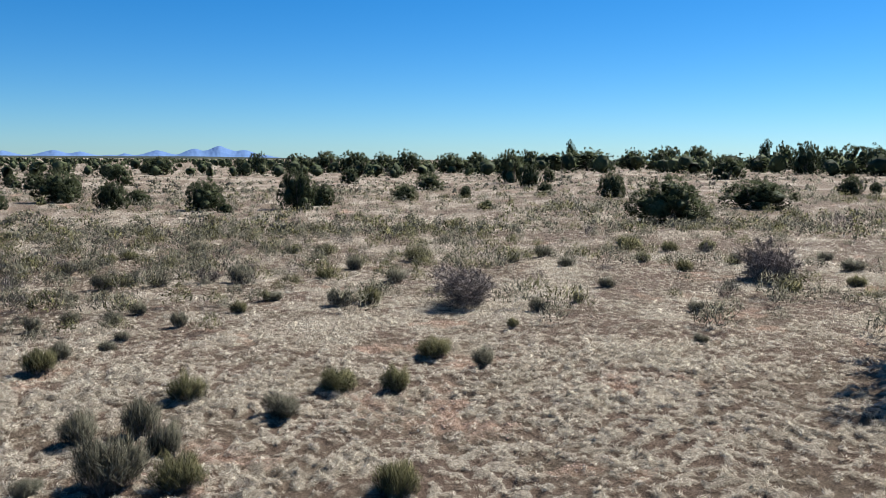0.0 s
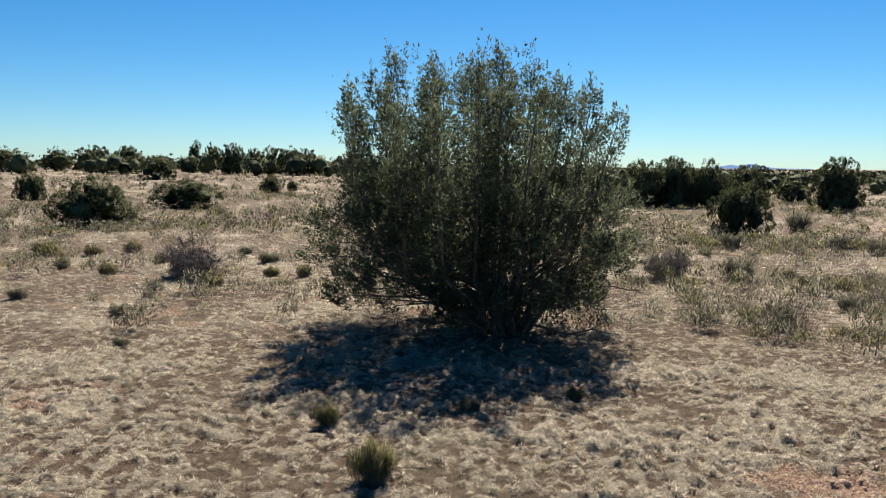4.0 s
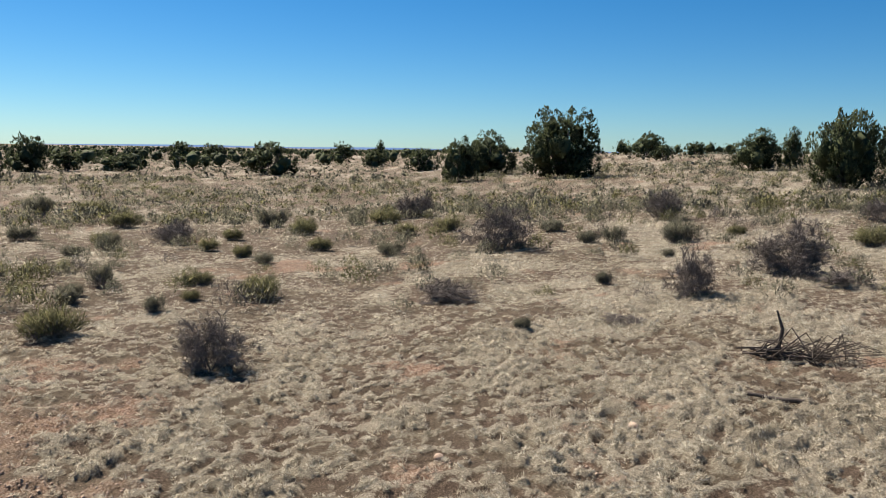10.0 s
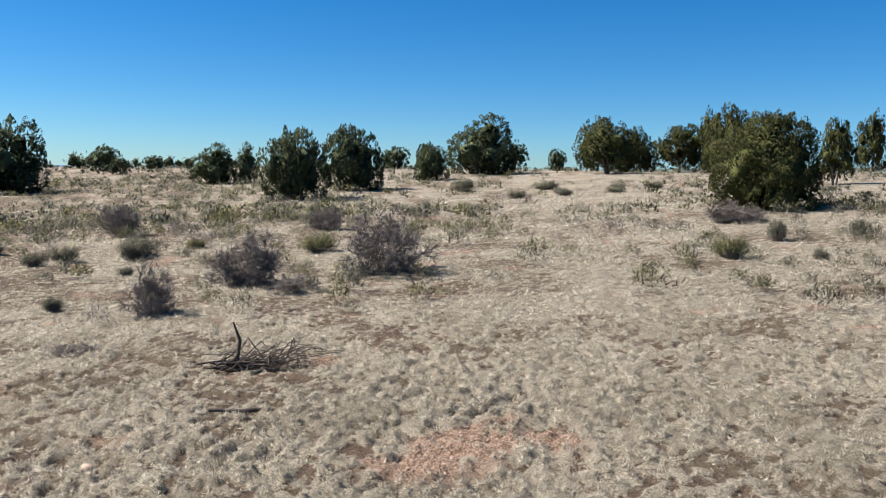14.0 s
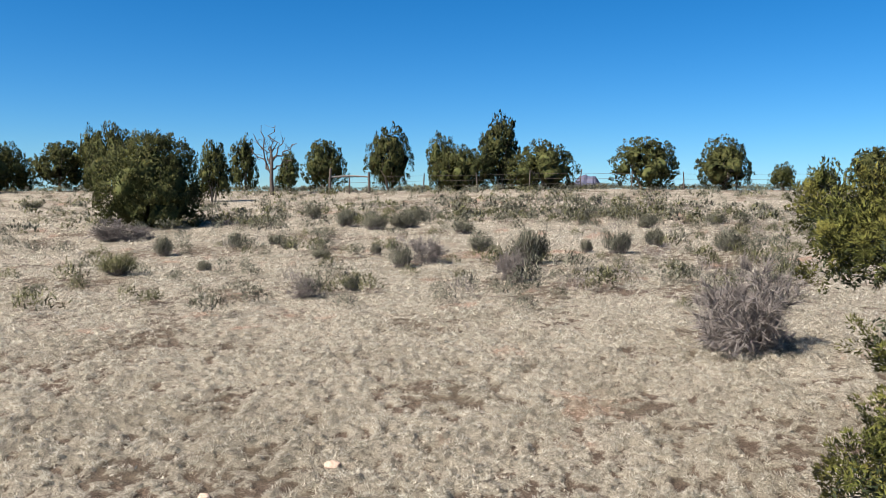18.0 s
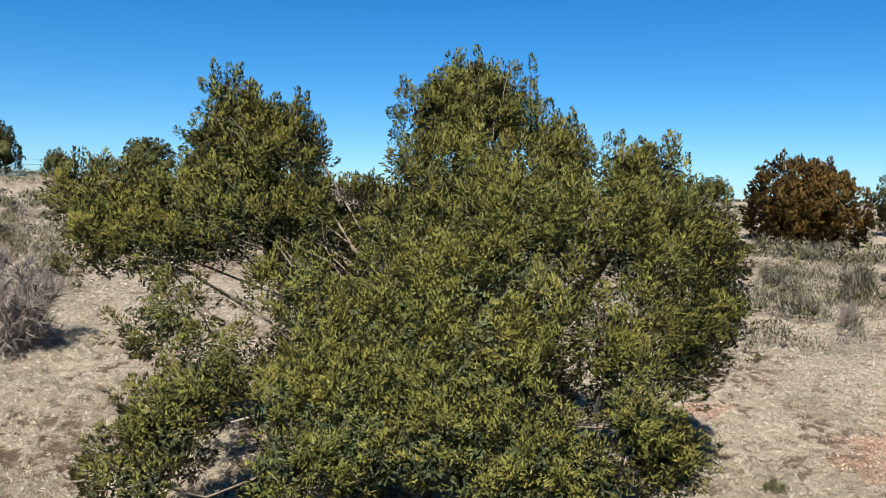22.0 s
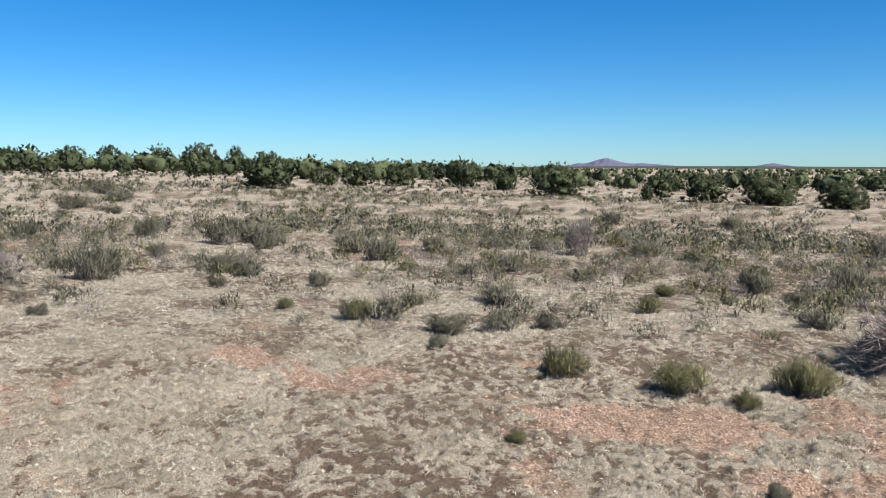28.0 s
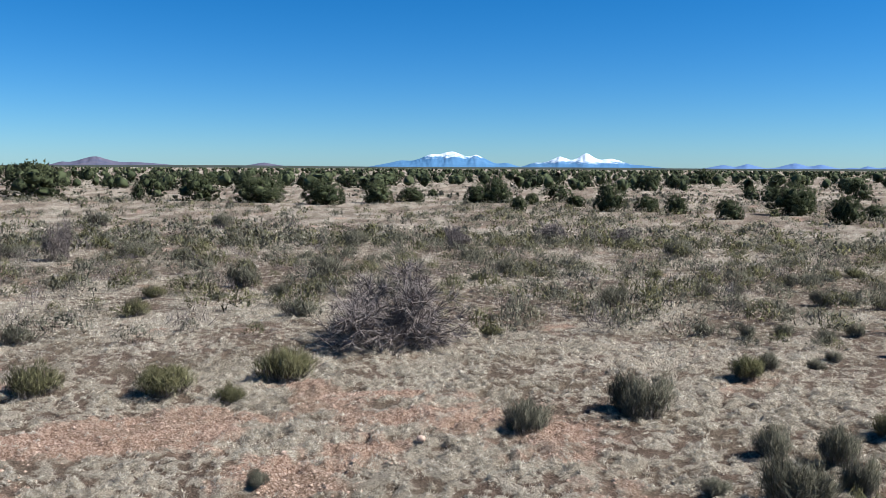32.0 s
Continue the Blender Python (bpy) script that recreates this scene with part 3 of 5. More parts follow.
juniper(52.3, 43.0, 3.69, 2.98, "dome", 11, "dark green juniper tree on dry grassland")
juniper(52.3, 39.6, 3.85, 2.93, "broad", 6, "dark green juniper tree on dry grassland")
juniper(54.0, 38.1, 3.73, 2.98, "dome", 12, "dark green juniper tree on dry grassland")
juniper(33.5, 22.0, 2.50, 2.61, "dome", 13, "dark green juniper tree on dry grassland")
juniper(50.6, 41.2, 3.55, 3.60, "broad", 5, "dark green juniper tree on dry grassland")
juniper(56.3, 42.6, 3.90, 4.60, "dome", 8, "dark green juniper tree on dry grassland")
juniper(56.4, 36.4, 3.30, 3.40, "broad", 4, "dark green juniper tree on dry grassland")
juniper(57.9, 30.2, 3.96, 3.62, "broad", 7, "dark green juniper tree on dry grassland")
juniper(67.3, 39.1, 2.36, 3.05, "dome", 14, "dark green juniper tree on dry grassland")
juniper(74.1, 30.2, 2.52, 2.82, "far", 32, "dark green juniper tree on dry grassland")
juniper(94.2, 33.7, 4.12, 4.40, "far", 33, "dark green juniper tree on dry grassland")
juniper(97.7, 31.1, 2.70, 3.80, "far", 34, "dark green juniper tree on dry grassland")
juniper(100.8, 26.2, 2.23, 4.98, "far", 35, "dark green juniper tree on dry grassland")
juniper(93.5, 8.5, 3.73, 6.01, "far", 36, "dark green juniper tree on dry grassland")
juniper(152.6, 95.6, 3.84, 4.69, "far", 37, "distant dark juniper on the far plain")
juniper(159.0, 76.3, 2.37, 3.44, "far", 38, "distant dark juniper on the far plain")
juniper(151.0, 69.3, 1.11, 2.15, "far", 39, "distant dark juniper on the far plain")
juniper(176.9, 33.6, 4.09, 6.12, "far", 40, "distant dark juniper on the far plain")
juniper(178.0, 27.4, 3.68, 5.92, "far", 41, "distant dark juniper on the far plain")
juniper(180.1, 1.3, 4.57, 5.85, "far", 42, "distant dark juniper on the far plain")
juniper(123.6, -4.0, 2.81, 3.84, "far", 43, "dark green juniper tree on dry grassland")
juniper(180.0, -7.0, 4.69, 2.56, "dark_spire", 2, "distant dark juniper on the far plain")
juniper(91.0, -8.1, 2.61, 3.60, "far", 44, "dark green juniper tree on dry grassland")
juniper(61.2, -8.2, 3.42, 2.70, "dome", 15, "dark green juniper tree on dry grassland")
juniper(69.5, -11.6, 3.86, 4.75, "dome", 16, "dark green juniper tree on dry grassland")
juniper(59.5, -15.6, 5.13, 5.83, "broad", 8, "rounded green juniper tree on the low rise")
juniper(96.9, -35.8, 3.06, 3.77, "dome", 17, "rounded green juniper tree on the low rise")
juniper(82.8, -32.2, 1.86, 2.27, "dome", 18, "rounded green juniper tree on the low rise")
juniper(103.4, -44.3, 1.80, 2.76, "dome", 19, "rounded green juniper tree on the low rise")
juniper(56.2, -28.6, 3.02, 3.43, "dome", 20, "rounded green juniper tree on the low rise")
juniper(37.4, -23.5, 3.74, 3.43, "dome", 21, "rounded green juniper tree on the low rise")
juniper(55.8, -31.0, 3.07, 1.65, "dark_spire", 3, "rounded green juniper tree on the low rise")
juniper(41.2, -30.0, 3.96, 3.61, "dome", 22, "rounded green juniper tree on the low rise")
juniper(74.4, -59.8, 2.63, 3.66, "dome", 23, "rounded green juniper tree on the low rise")
juniper(45.7, -40.3, 2.61, 2.49, "broad", 9, "rounded green juniper tree on the low rise")
juniper(50.0, -49.5, 5.05, 6.44, "dome", 24, "rounded green juniper tree on the low rise")
juniper(70.5, -61.1, 3.06, 2.36, "dome", 25, "rounded green juniper tree on the low rise")
juniper(58.0, -62.1, 3.10, 3.04, "dome", 26, "rounded green juniper tree on the low rise")
juniper(52.4, -62.0, 2.20, 1.87, "dome", 27, "rounded green juniper tree on the low rise")
juniper(47.2, -61.3, 5.07, 4.27, "gold", 0, "rounded green juniper tree on the low rise")
juniper(42.6, -60.7, 3.93, 3.52, "gold", 1, "rounded green juniper tree on the low rise")
juniper(38.8, -61.4, 4.09, 4.34, "gold", 2, "rounded green juniper tree on the low rise")
juniper(36.3, -61.8, 5.27, 2.05, "slim", 0, "rounded green juniper tree on the low rise")
juniper(15.6, -30.8, 3.75, 4.10, "gold_bush", 0, "rounded green juniper tree on the low rise")
juniper(40.2, -53.8, 4.41, 4.78, "gold", 4, "rounded green juniper tree on the low rise")
juniper(32.1, -57.4, 5.23, 3.82, "gold", 5, "rounded green juniper tree on the low rise")
juniper(19.2, -45.2, 3.56, 1.84, "slim", 1, "rounded green juniper tree on the low rise")
juniper(23.8, -61.8, 4.42, 2.03, "slim", 2, "rounded green juniper tree on the low rise")
juniper(19.3, -58.7, 3.04, 1.84, "slim", 3, "rounded green juniper tree on the low rise")
juniper(17.3, -61.6, 4.06, 3.31, "gold", 6, "rounded green juniper tree on the low rise")
juniper(12.4, -61.9, 5.09, 3.71, "gold", 7, "rounded green juniper tree on the low rise")
juniper(8.6, -61.9, 4.40, 2.70, "gold", 20, "rounded green juniper tree on the low rise")
juniper(7.3, -60.9, 3.40, 3.30, "gold", 21, "rounded green juniper tree on the low rise")
juniper(5.9, -61.2, 3.30, 3.20, "gold", 8, "rounded green juniper tree on the low rise")
juniper(4.3, -63.4, 5.94, 3.40, "slim", 6, "rounded green juniper tree on the low rise")
juniper(1.1, -61.3, 3.69, 5.13, "gold", 9, "rounded green juniper tree on the low rise")
juniper(-6.2, -60.8, 3.78, 4.69, "gold", 10, "rounded green juniper tree on the low rise")
juniper(-11.4, -60.3, 3.89, 4.07, "gold", 11, "rounded green juniper tree on the low rise")
juniper(-15.2, -59.5, 2.00, 1.81, "gold", 12, "rounded green juniper tree on the low rise")
juniper(-17.9, -59.3, 1.65, 1.85, "gold", 13, "rounded green juniper tree on the low rise")
juniper(-21.2, -59.1, 3.12, 3.96, "gold", 14, "rounded green juniper tree on the low rise")
juniper(-24.5, -58.8, 2.42, 2.09, "gold", 15, "rounded green juniper tree on the low rise")
juniper(-80.5, -52.7, 3.01, 4.31, "gold", 16, "rounded green juniper tree on the low rise")
juniper(-73.9, -53.4, 2.74, 2.86, "gold", 17, "rounded green juniper tree on the low rise")
juniper(-37.0, -19.5, 4.09, 5.02, "rust", 0, "dense rusty brown juniper in dry grass")
juniper(-47.5, -19.3, 4.00, 3.65, "gold", 18, "rounded green juniper tree on the low rise")
juniper(-109.7, -37.0, 3.03, 4.45, "far", 45, "dark green juniper tree on dry grassland")
juniper(-96.6, -28.7, 2.35, 3.81, "far", 46, "dark green juniper tree on dry grassland")
juniper(-162.5, -44.2, 4.47, 6.31, "far", 47, "distant dark juniper on the far plain")
juniper(-175.8, -40.1, 5.07, 5.50, "far", 48, "distant dark juniper on the far plain")
juniper(-102.1, -21.6, 2.11, 1.89, "far", 49, "dark green juniper tree on dry grassland")
juniper(-177.7, -30.7, 5.52, 6.37, "far", 50, "distant dark juniper on the far plain")
juniper(-139.1, -17.6, 4.98, 6.35, "far", 51, "dark green juniper tree on dry grassland")
juniper(-179.6, -15.8, 5.64, 3.94, "far", 52, "distant dark juniper on the far plain")
juniper(-77.3, -3.7, 3.45, 5.25, "dome", 28, "dark green juniper tree on dry grassland")
juniper(-94.5, 0.4, 1.85, 1.85, "far", 53, "dark green juniper tree on dry grassland")
juniper(-101.0, -13.4, 2.66, 2.03, "far", 54, "dark green juniper tree on dry grassland")
juniper(-90.6, 1.8, 1.76, 2.09, "far", 55, "dark green juniper tree on dry grassland")
juniper(-93.5, 5.1, 2.61, 3.54, "far", 56, "dark green juniper tree on dry grassland")
juniper(-96.1, 9.6, 2.60, 3.87, "far", 57, "dark green juniper tree on dry grassland")
juniper(-135.4, 19.1, 3.38, 4.51, "far", 58, "dark green juniper tree on dry grassland")
juniper(-100.1, 18.3, 3.39, 3.85, "far", 59, "dark green juniper tree on dry grassland")
juniper(-93.0, 21.7, 2.23, 2.67, "far", 60, "dark green juniper tree on dry grassland")
juniper(-80.9, 23.8, 3.32, 5.56, "far", 61, "dark green juniper tree on dry grassland")
juniper(-113.6, 44.0, 2.05, 3.19, "far", 62, "dark green juniper tree on dry grassland")
juniper(-71.7, 29.8, 1.73, 1.42, "broad", 10, "dark green juniper tree on dry grassland")
juniper(-81.2, 35.4, 2.34, 2.89, "far", 63, "dark green juniper tree on dry grassland")
juniper(-69.5, 34.2, 2.64, 3.86, "dome", 29, "dark green juniper tree on dry grassland")
juniper(-63.5, 37.1, 2.61, 4.52, "broad", 11, "dark green juniper tree on dry grassland")
juniper(-56.9, 39.1, 2.08, 3.29, "dome", 30, "dark green juniper tree on dry grassland")
juniper(-56.3, 44.2, 2.07, 2.87, "dome", 31, "dark green juniper tree on dry grassland")
juniper(-56.5, 48.0, 1.35, 2.42, "broad", 12, "dark green juniper tree on dry grassland")
juniper(-66.7, 59.6, 0.78, 1.29, "far", 64, "small dark green juniper bush on dry grassland")
juniper(-52.3, 52.2, 1.89, 2.89, "dome", 32, "dark green juniper tree on dry grassland")
juniper(-51.3, 53.6, 2.25, 2.65, "broad", 13, "dark green juniper tree on dry grassland")
juniper(-39.7, 43.6, 1.22, 1.07, "dome", 33, "small dark green juniper bush on dry grassland")
juniper(-47.0, 53.3, 1.01, 1.28, "dome", 34, "small dark green juniper bush on dry grassland")
juniper(-49.7, 59.9, 1.87, 2.48, "broad", 14, "dark green juniper tree on dry grassland")
juniper(-42.1, 53.0, 1.08, 1.46, "dome", 35, "small dark green juniper bush on dry grassland")
juniper(-35.7, 48.7, 2.31, 2.25, "dome", 36, "dark green juniper tree on dry grassland")
juniper(-34.4, 51.4, 1.21, 1.72, "broad", 15, "small dark green juniper bush on dry grassland")
juniper(-30.7, 49.3, 1.35, 1.44, "dome", 37, "small dark green juniper bush on dry grassland")
juniper(-66.6, 99.4, 2.89, 3.48, "far", 65, "dark green juniper tree on dry grassland")
juniper(-67.6, 108.1, 2.06, 2.27, "far", 66, "dark green juniper tree on dry grassland")
juniper(-91.0, 155.8, 3.30, 4.18, "far", 67, "distant dark juniper on the far plain")
juniper(-25.8, 47.3, 1.33, 1.58, "dome", 38, "small dark green juniper bush on dry grassland")
juniper(-93.1, 104.1, 2.82, 3.60, "far", 68, "dark green juniper tree on dry grassland")
juniper(-87.9, 112.2, 2.56, 4.04, "far", 69, "distant dark juniper on the far plain")
juniper(-98.2, 71.6, 2.45, 3.91, "far", 70, "dark green juniper tree on dry grassland")
juniper(-111.1, 89.2, 2.11, 4.63, "far", 71, "distant dark juniper on the far plain")
# ---- the two close junipers ----
def limb(t, a, b, r0, r1, rng, wig=0.08, n=5, sides=5):
    a, b = np.asarray(a, float), np.asarray(b, float)
    f = np.linspace(0, 1, n)[:, None]
    line = a + (b - a) * f + rng.normal(size=(n, 3)) * wig * np.sin(np.pi * f) * np.linalg.norm(b - a) * 0.5
    t.add(line, np.linspace(r0, r1, n), sides)


def shady_juniper(x, y):
    """A wide many-stemmed juniper with upright pointed tops, against the light."""
    rng = np.random.default_rng(77)
    root = new("juniper_tree")
    root.location = (x, y, float(height(x, y)) - 0.03)
    t = Tubes()
    lean = np.array([-0.44, 0.38, 0.0])
    base, axis, long, fat, core = [], [], [], [], []
    for i in range(34):
        rho = 2.62 * math.sqrt((i + 0.5) / 34)
        a = i * 2.39996 + rng.normal() * 0.2
        top = 4.42 - 0.020 * rho ** 4 + 0.55 * rng.random() - 0.45 * rng.random()
        foot = np.array([rho * 0.18 * math.cos(a), rho * 0.18 * math.sin(a), 0.0])
        low = max(0.65, 0.30 * rho + 0.5 * rng.random())
        head = np.array([rho * math.cos(a), rho * math.sin(a), top]) + lean
        knee = np.array([rho * 0.8 * math.cos(a), rho * 0.8 * math.sin(a), low + 0.35]) + lean
        t.add([foot, (foot + knee) / 2 + rng.normal(size=3) * 0.07, knee, (knee + head) / 2 + rng.normal(size=3) * 0.06, head], [0.055, 0.046, 0.034, 0.020, 0.006], 5)
        steps = int((top - low) / 0.105)
        for k in range(steps):
            f = (k + 0.5) / steps
            mid = knee * (1 - f) + head * f
            wide = 0.31 * (1 - 0.82 * f ** 2.2) * (0.6 + 0.7 * rng.random())
            core.append(mid + rng.normal(size=3) * 0.08)
            for j in range(6):
                b = rng.random() * 6.28
                side = np.array([math.cos(b), math.sin(b), 0.0])
                base.append(mid + side * wide * (0.45 + 0.55 * rng.random()) + [0, 0, rng.normal() * 0.06])
                axis.append(side * 0.75 + np.array([0, 0, 1.0]) + rng.normal(size=3) * 0.22)
                long.append(0.15 + 0.10 * rng.random())
                fat.append(0.062 + 0.025 * rng.random())
        for j in range(3):
            base.append(head + rng.normal(size=3) * [0.12, 0.12, 0.10] - [0, 0, 0.08])
            axis.append(np.array([0, 0, 1.0]) + rng.normal(size=3) * 0.12)
            long.append(0.26 + 0.30 * rng.random())
            fat.append(0.040)
    for i in range(135):
        a = i * 0.85 + rng.normal() * 0.15
        z = 0.42 + 2.3 * rng.random() ** 1.25
        rho = (0.66 + 0.34 * rng.random()) * (2.95 - 0.50 * (z - 1.7) ** 2)
        p = np.array([rho * math.cos(a), rho * math.sin(a), z]) + lean * 0.8
        limb(t, [0.2 * math.cos(a), 0.2 * math.sin(a), 0.3 + 0.2 * z], p, 0.024, 0.008, rng)
        wide = 0.20 + 0.14 * rng.random()
        core.append(p)
        for j in range(24):
            side = unit(rng.normal(size=3))
            base.append(p + side * wide * (0.4 + 0.6 * rng.random()))
            axis.append(side * 0.6 + np.array([0.35 * math.cos(a), 0.35 * math.sin(a), 0.65]) + rng.normal(size=3) * 0.2)
            long.append(0.15 + 0.10 * rng.random())
            fat.append(0.05 + 0.02 * rng.random())
    for i in range(110):
        a = rng.random() * 6.28
        rho = 0.6 + 2.2 * rng.random()
        p = np.array([rho * math.cos(a), rho * math.sin(a), 0.3 + 2.4 * rng.random()])
        limb(t, p * [0.3, 0.3, 0.6], p, 0.022, 0.004, rng, 0.14, 6, 4)
    child("trunk", t.mesh("trunk", M_BARK), root, "many grey twisted stems")
    skin = plumes(np.array(base), unit(np.array(axis)), np.array(long), np.array(fat), 18, rng, 0.058, 0.20)
    core = np.array(core).repeat(6, 0)
    core = core + rng.normal(size=core.shape) * [0.12, 0.12, 0.12]
    v, q, lie = gathered([skin, inner_sprigs(core, 0.085, 0.17, rng, np.array([0, 0, 1.5]))])
    v[:, 2] = np.maximum(v[:, 2], 0.06)
    child("crown", facing(mesh_from("crown", v, q, 3, M_JUNIPER_BLUE_LIGHTENED), lie), root)
    return tagged(root, "wide many-stemmed dark green juniper with pointed tops", "tree", "junipers")


shady_juniper(9.93, 11.29)

BOUGHS_A = [
    (2.14, -2.00, 3.55, 0.24), (2.22, -1.84, 3.24, 0.33), (2.24, -1.88, 2.86, 0.41), (1.69, -1.80, 3.31, 0.24), (1.78, -1.65, 2.92, 0.38),
    (1.44, -1.68, 3.11, 0.18), (1.70, -1.38, 2.47, 0.33), (2.41, -1.41, 2.41, 0.41), (3.35, -2.55, 2.65, 0.25), (3.00, -2.23, 2.60, 0.34),
    (3.27, -2.10, 2.20, 0.33), (2.98, -1.68, 2.17, 0.36), (2.63, -1.88, 2.45, 0.37), (3.08, -1.12, 1.64, 0.38), (2.91, -0.56, 1.35, 0.38),
    (3.26, -0.40, 1.02, 0.37), (3.63, -0.21, 0.70, 0.38), (2.30, -0.40, 1.90, 0.36)]
BOUGHS_B = [
    (0.05, -1.13, 3.72, 0.42), (0.30, -1.36, 3.49, 0.35), (-0.21, -0.91, 3.68, 0.35), (-0.35, -0.82, 3.42, 0.27), (0.16, -1.01, 3.31, 0.41),
    (0.89, -0.85, 2.89, 0.37), (0.61, -0.24, 2.86, 0.42), (-0.01, -0.07, 2.91, 0.37), (-0.30, -0.04, 3.22, 0.16), (-0.63, 0.32, 2.96, 0.23),
    (-1.02, 0.48, 2.97, 0.24), (-0.61, 0.61, 2.61, 0.39), (-1.04, 0.86, 2.39, 0.40), (-1.16, 1.08, 1.99, 0.34), (-0.93, 1.18, 1.53, 0.33),
    (-0.22, 1.11, 2.09, 0.40), (0.29, 0.77, 2.41, 0.44), (0.93, 0.54, 2.42, 0.46)]
BOUGHS_C = [
    (1.44, 0.25, 2.28, 0.45), (1.48, -0.29, 2.33, 0.34), (1.92, 0.19, 1.83, 0.40), (1.59, 0.70, 1.79, 0.43), (1.08, 1.02, 1.87, 0.43),
    (0.57, 1.32, 1.66, 0.45), (-0.22, 1.30, 1.28, 0.31), (1.58, 1.24, 1.28, 0.37), (2.01, 0.73, 1.33, 0.38), (2.33, 0.24, 1.43, 0.35),
    (2.73, 0.29, 1.26, 0.34), (2.09, 1.30, 1.01, 0.35), (1.58, 1.63, 1.02, 0.36), (0.82, 1.70, 1.04, 0.35), (0.56, 1.84, 0.76, 0.27),
    (1.56, 1.92, 0.80, 0.31), (2.53, 0.96, 1.03, 0.31), (2.97, 0.73, 0.94, 0.31), (2.00, 1.64, 0.76, 0.31)]


def sunny_juniper(x, y):
    """A broad golden-green juniper in full sun, with a high knob and a side spire."""
    rng = np.random.default_rng(78)
    root = new("juniper_tree")
    root.location = (x, y, float(ground(x, y)))
    c = np.array(BOUGHS_A + BOUGHS_B + BOUGHS_C)
    back = []
    for i in range(26):
        a = rng.random() * 2.6 + 2.9
        rho = 0.7 + 1.3 * rng.random()
        back.append((0.9 + rho * math.cos(a), -0.6 + rho * math.sin(a), 0.7 + 2.0 * rng.random(), 0.36))
    for f in np.linspace(0.35, 0.95, 8):
        back.append((1.15 + 0.95 * f + 0.15 * rng.normal(), -0.75 - 1.0 * f + 0.15 * rng.normal(), 0.9 + 2.0 * f, 0.30))
    c = np.concatenate([c, back])
    near = [(i, j) for i in range(55) for j in range(i) if np.linalg.norm(c[i, :3] - c[j, :3]) < 0.85]
    c = np.concatenate([c, [(c[i] + c[j]) / 2 * [1, 1, 1, 0.85] for i, j in (near[k] for k in rng.permutation(len(near))[:60])]])
    t = Tubes()
    foot = np.array([0.85, -0.35, -0.15])
    knob = np.array([0.05, -1.1, 3.5])
    spire = np.array([2.1, -1.85, 3.2])
    t.add([foot, [0.7, -0.5, 0.7], [0.4, -0.9, 1.9], knob], [0.20, 0.17, 0.11, 0.03], 8)
    t.add([foot + [0.1, -0.05, 0], [1.3, -0.9, 0.8], [1.9, -1.6, 2.0], spire], [0.15, 0.10, 0.06, 0.02], 8)
    t.add([foot + [0, 0.1, 0], [0.7, 0.1, 0.7], [0.2, 0.4, 1.6], [-0.5, 0.6, 2.4]], [0.15, 0.12, 0.08, 0.02], 7)
    t.add([foot + [0.05, 0.1, 0], [1.2, 0.1, 0.5], [1.7, 0.5, 0.9], [2.2, 0.6, 1.1]], [0.13, 0.10, 0.06, 0.02], 7)
    for b in c[:-60]:
        p = b[:3]
        start = foot + (p - foot) * 0.25
        start[2] = 0.25 + 0.55 * p[2] * 0.7
        limb(t, start, p, 0.018, 0.005, rng, 0.10)
        for j in range(4):
            e = p + unit(rng.normal(size=3)) * b[3] * 0.9
            limb(t, p - (p - start) * 0.2, e, 0.008, 0.003, rng, 0.10, 4, 4)
    child("trunk", t.mesh("trunk", M_BARK), root, "grey forked trunk and limbs")
    dead = Tubes()
    tip = np.array([2.75, 0.15, 1.12])
    for j in range(9):
        limb(dead, tip, tip + np.array([rng.normal() * 0.18 + 0.15, rng.normal() * 0.18 + 0.2, rng.normal() * 0.10 + 0.02]), 0.028, 0.006, rng, 0.15, 4, 5)
    child("dead_branch", dead.mesh("dead_branch", M_DEADWOOD), root, "bleached dead branch stubs")
    c[:, 2] -= 0.025 * c[:, 2]
    per = np.maximum(16, (c[:, 3] ** 2 * 470).astype(int))
    k = np.arange(len(c)).repeat(per)
    n = len(k)
    core = np.array([0.8, -0.5, 0.9])
    d = unit(rng.normal(size=(n, 3)) + unit(c[k, :3] - core) * 0.55 + [0, 0, 0.15])
    # each bough is a handful of knobs, so that its skin is uneven
    knob_of = rng.integers(0, 7, n)
    knobs = unit(rng.normal(size=(len(c), 7, 3)) + [0, 0, 0.2])
    p = c[k, :3] + knobs[k, knob_of] * (c[k, 3] * 0.58)[:, None] + d * (c[k, 3] * (0.34 + 0.26 * rng.random(n)))[:, None]
    axis = unit(d * 0.9 + [0, 0, 0.50] + rng.normal(size=(n, 3)) * 0.25)
    long = 0.13 + 0.09 * rng.random(n)
    skin = plumes(p - axis * 0.04, axis, long, 0.045 + 0.020 * rng.random(n), 64, rng, 0.035, 0.17, 1.0, unit(d + knobs[k, knob_of] * 0.8 + [0, 0, 0.2]))
    # upright leaders on the boughs that reach the outline
    high = np.flatnonzero(c[:, 2] > 2.2)
    k = high.repeat(4)
    lead = c[k, :3] + np.stack([rng.normal(size=len(k)) * 0.4, rng.normal(size=len(k)) * 0.4, 0.35 + 0.3 * rng.random(len(k))], 1) * c[k, 3][:, None]
    tips = plumes(lead, unit(rng.normal(size=(len(k), 3)) * 0.18 + [0, 0, 1]), 0.20 + 0.13 * rng.random(len(k)), 0.05, 90, rng, 0.040, 0.16)
    v, q, lie = gathered([skin, tips])
    child("crown", facing(mesh_from("crown", v, q, 3, M_JUNIPER_GOLD), lie), root)
    # Inner sprigs take the darker juniper colour, painted as shade between the boughs.
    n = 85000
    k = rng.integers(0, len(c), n)
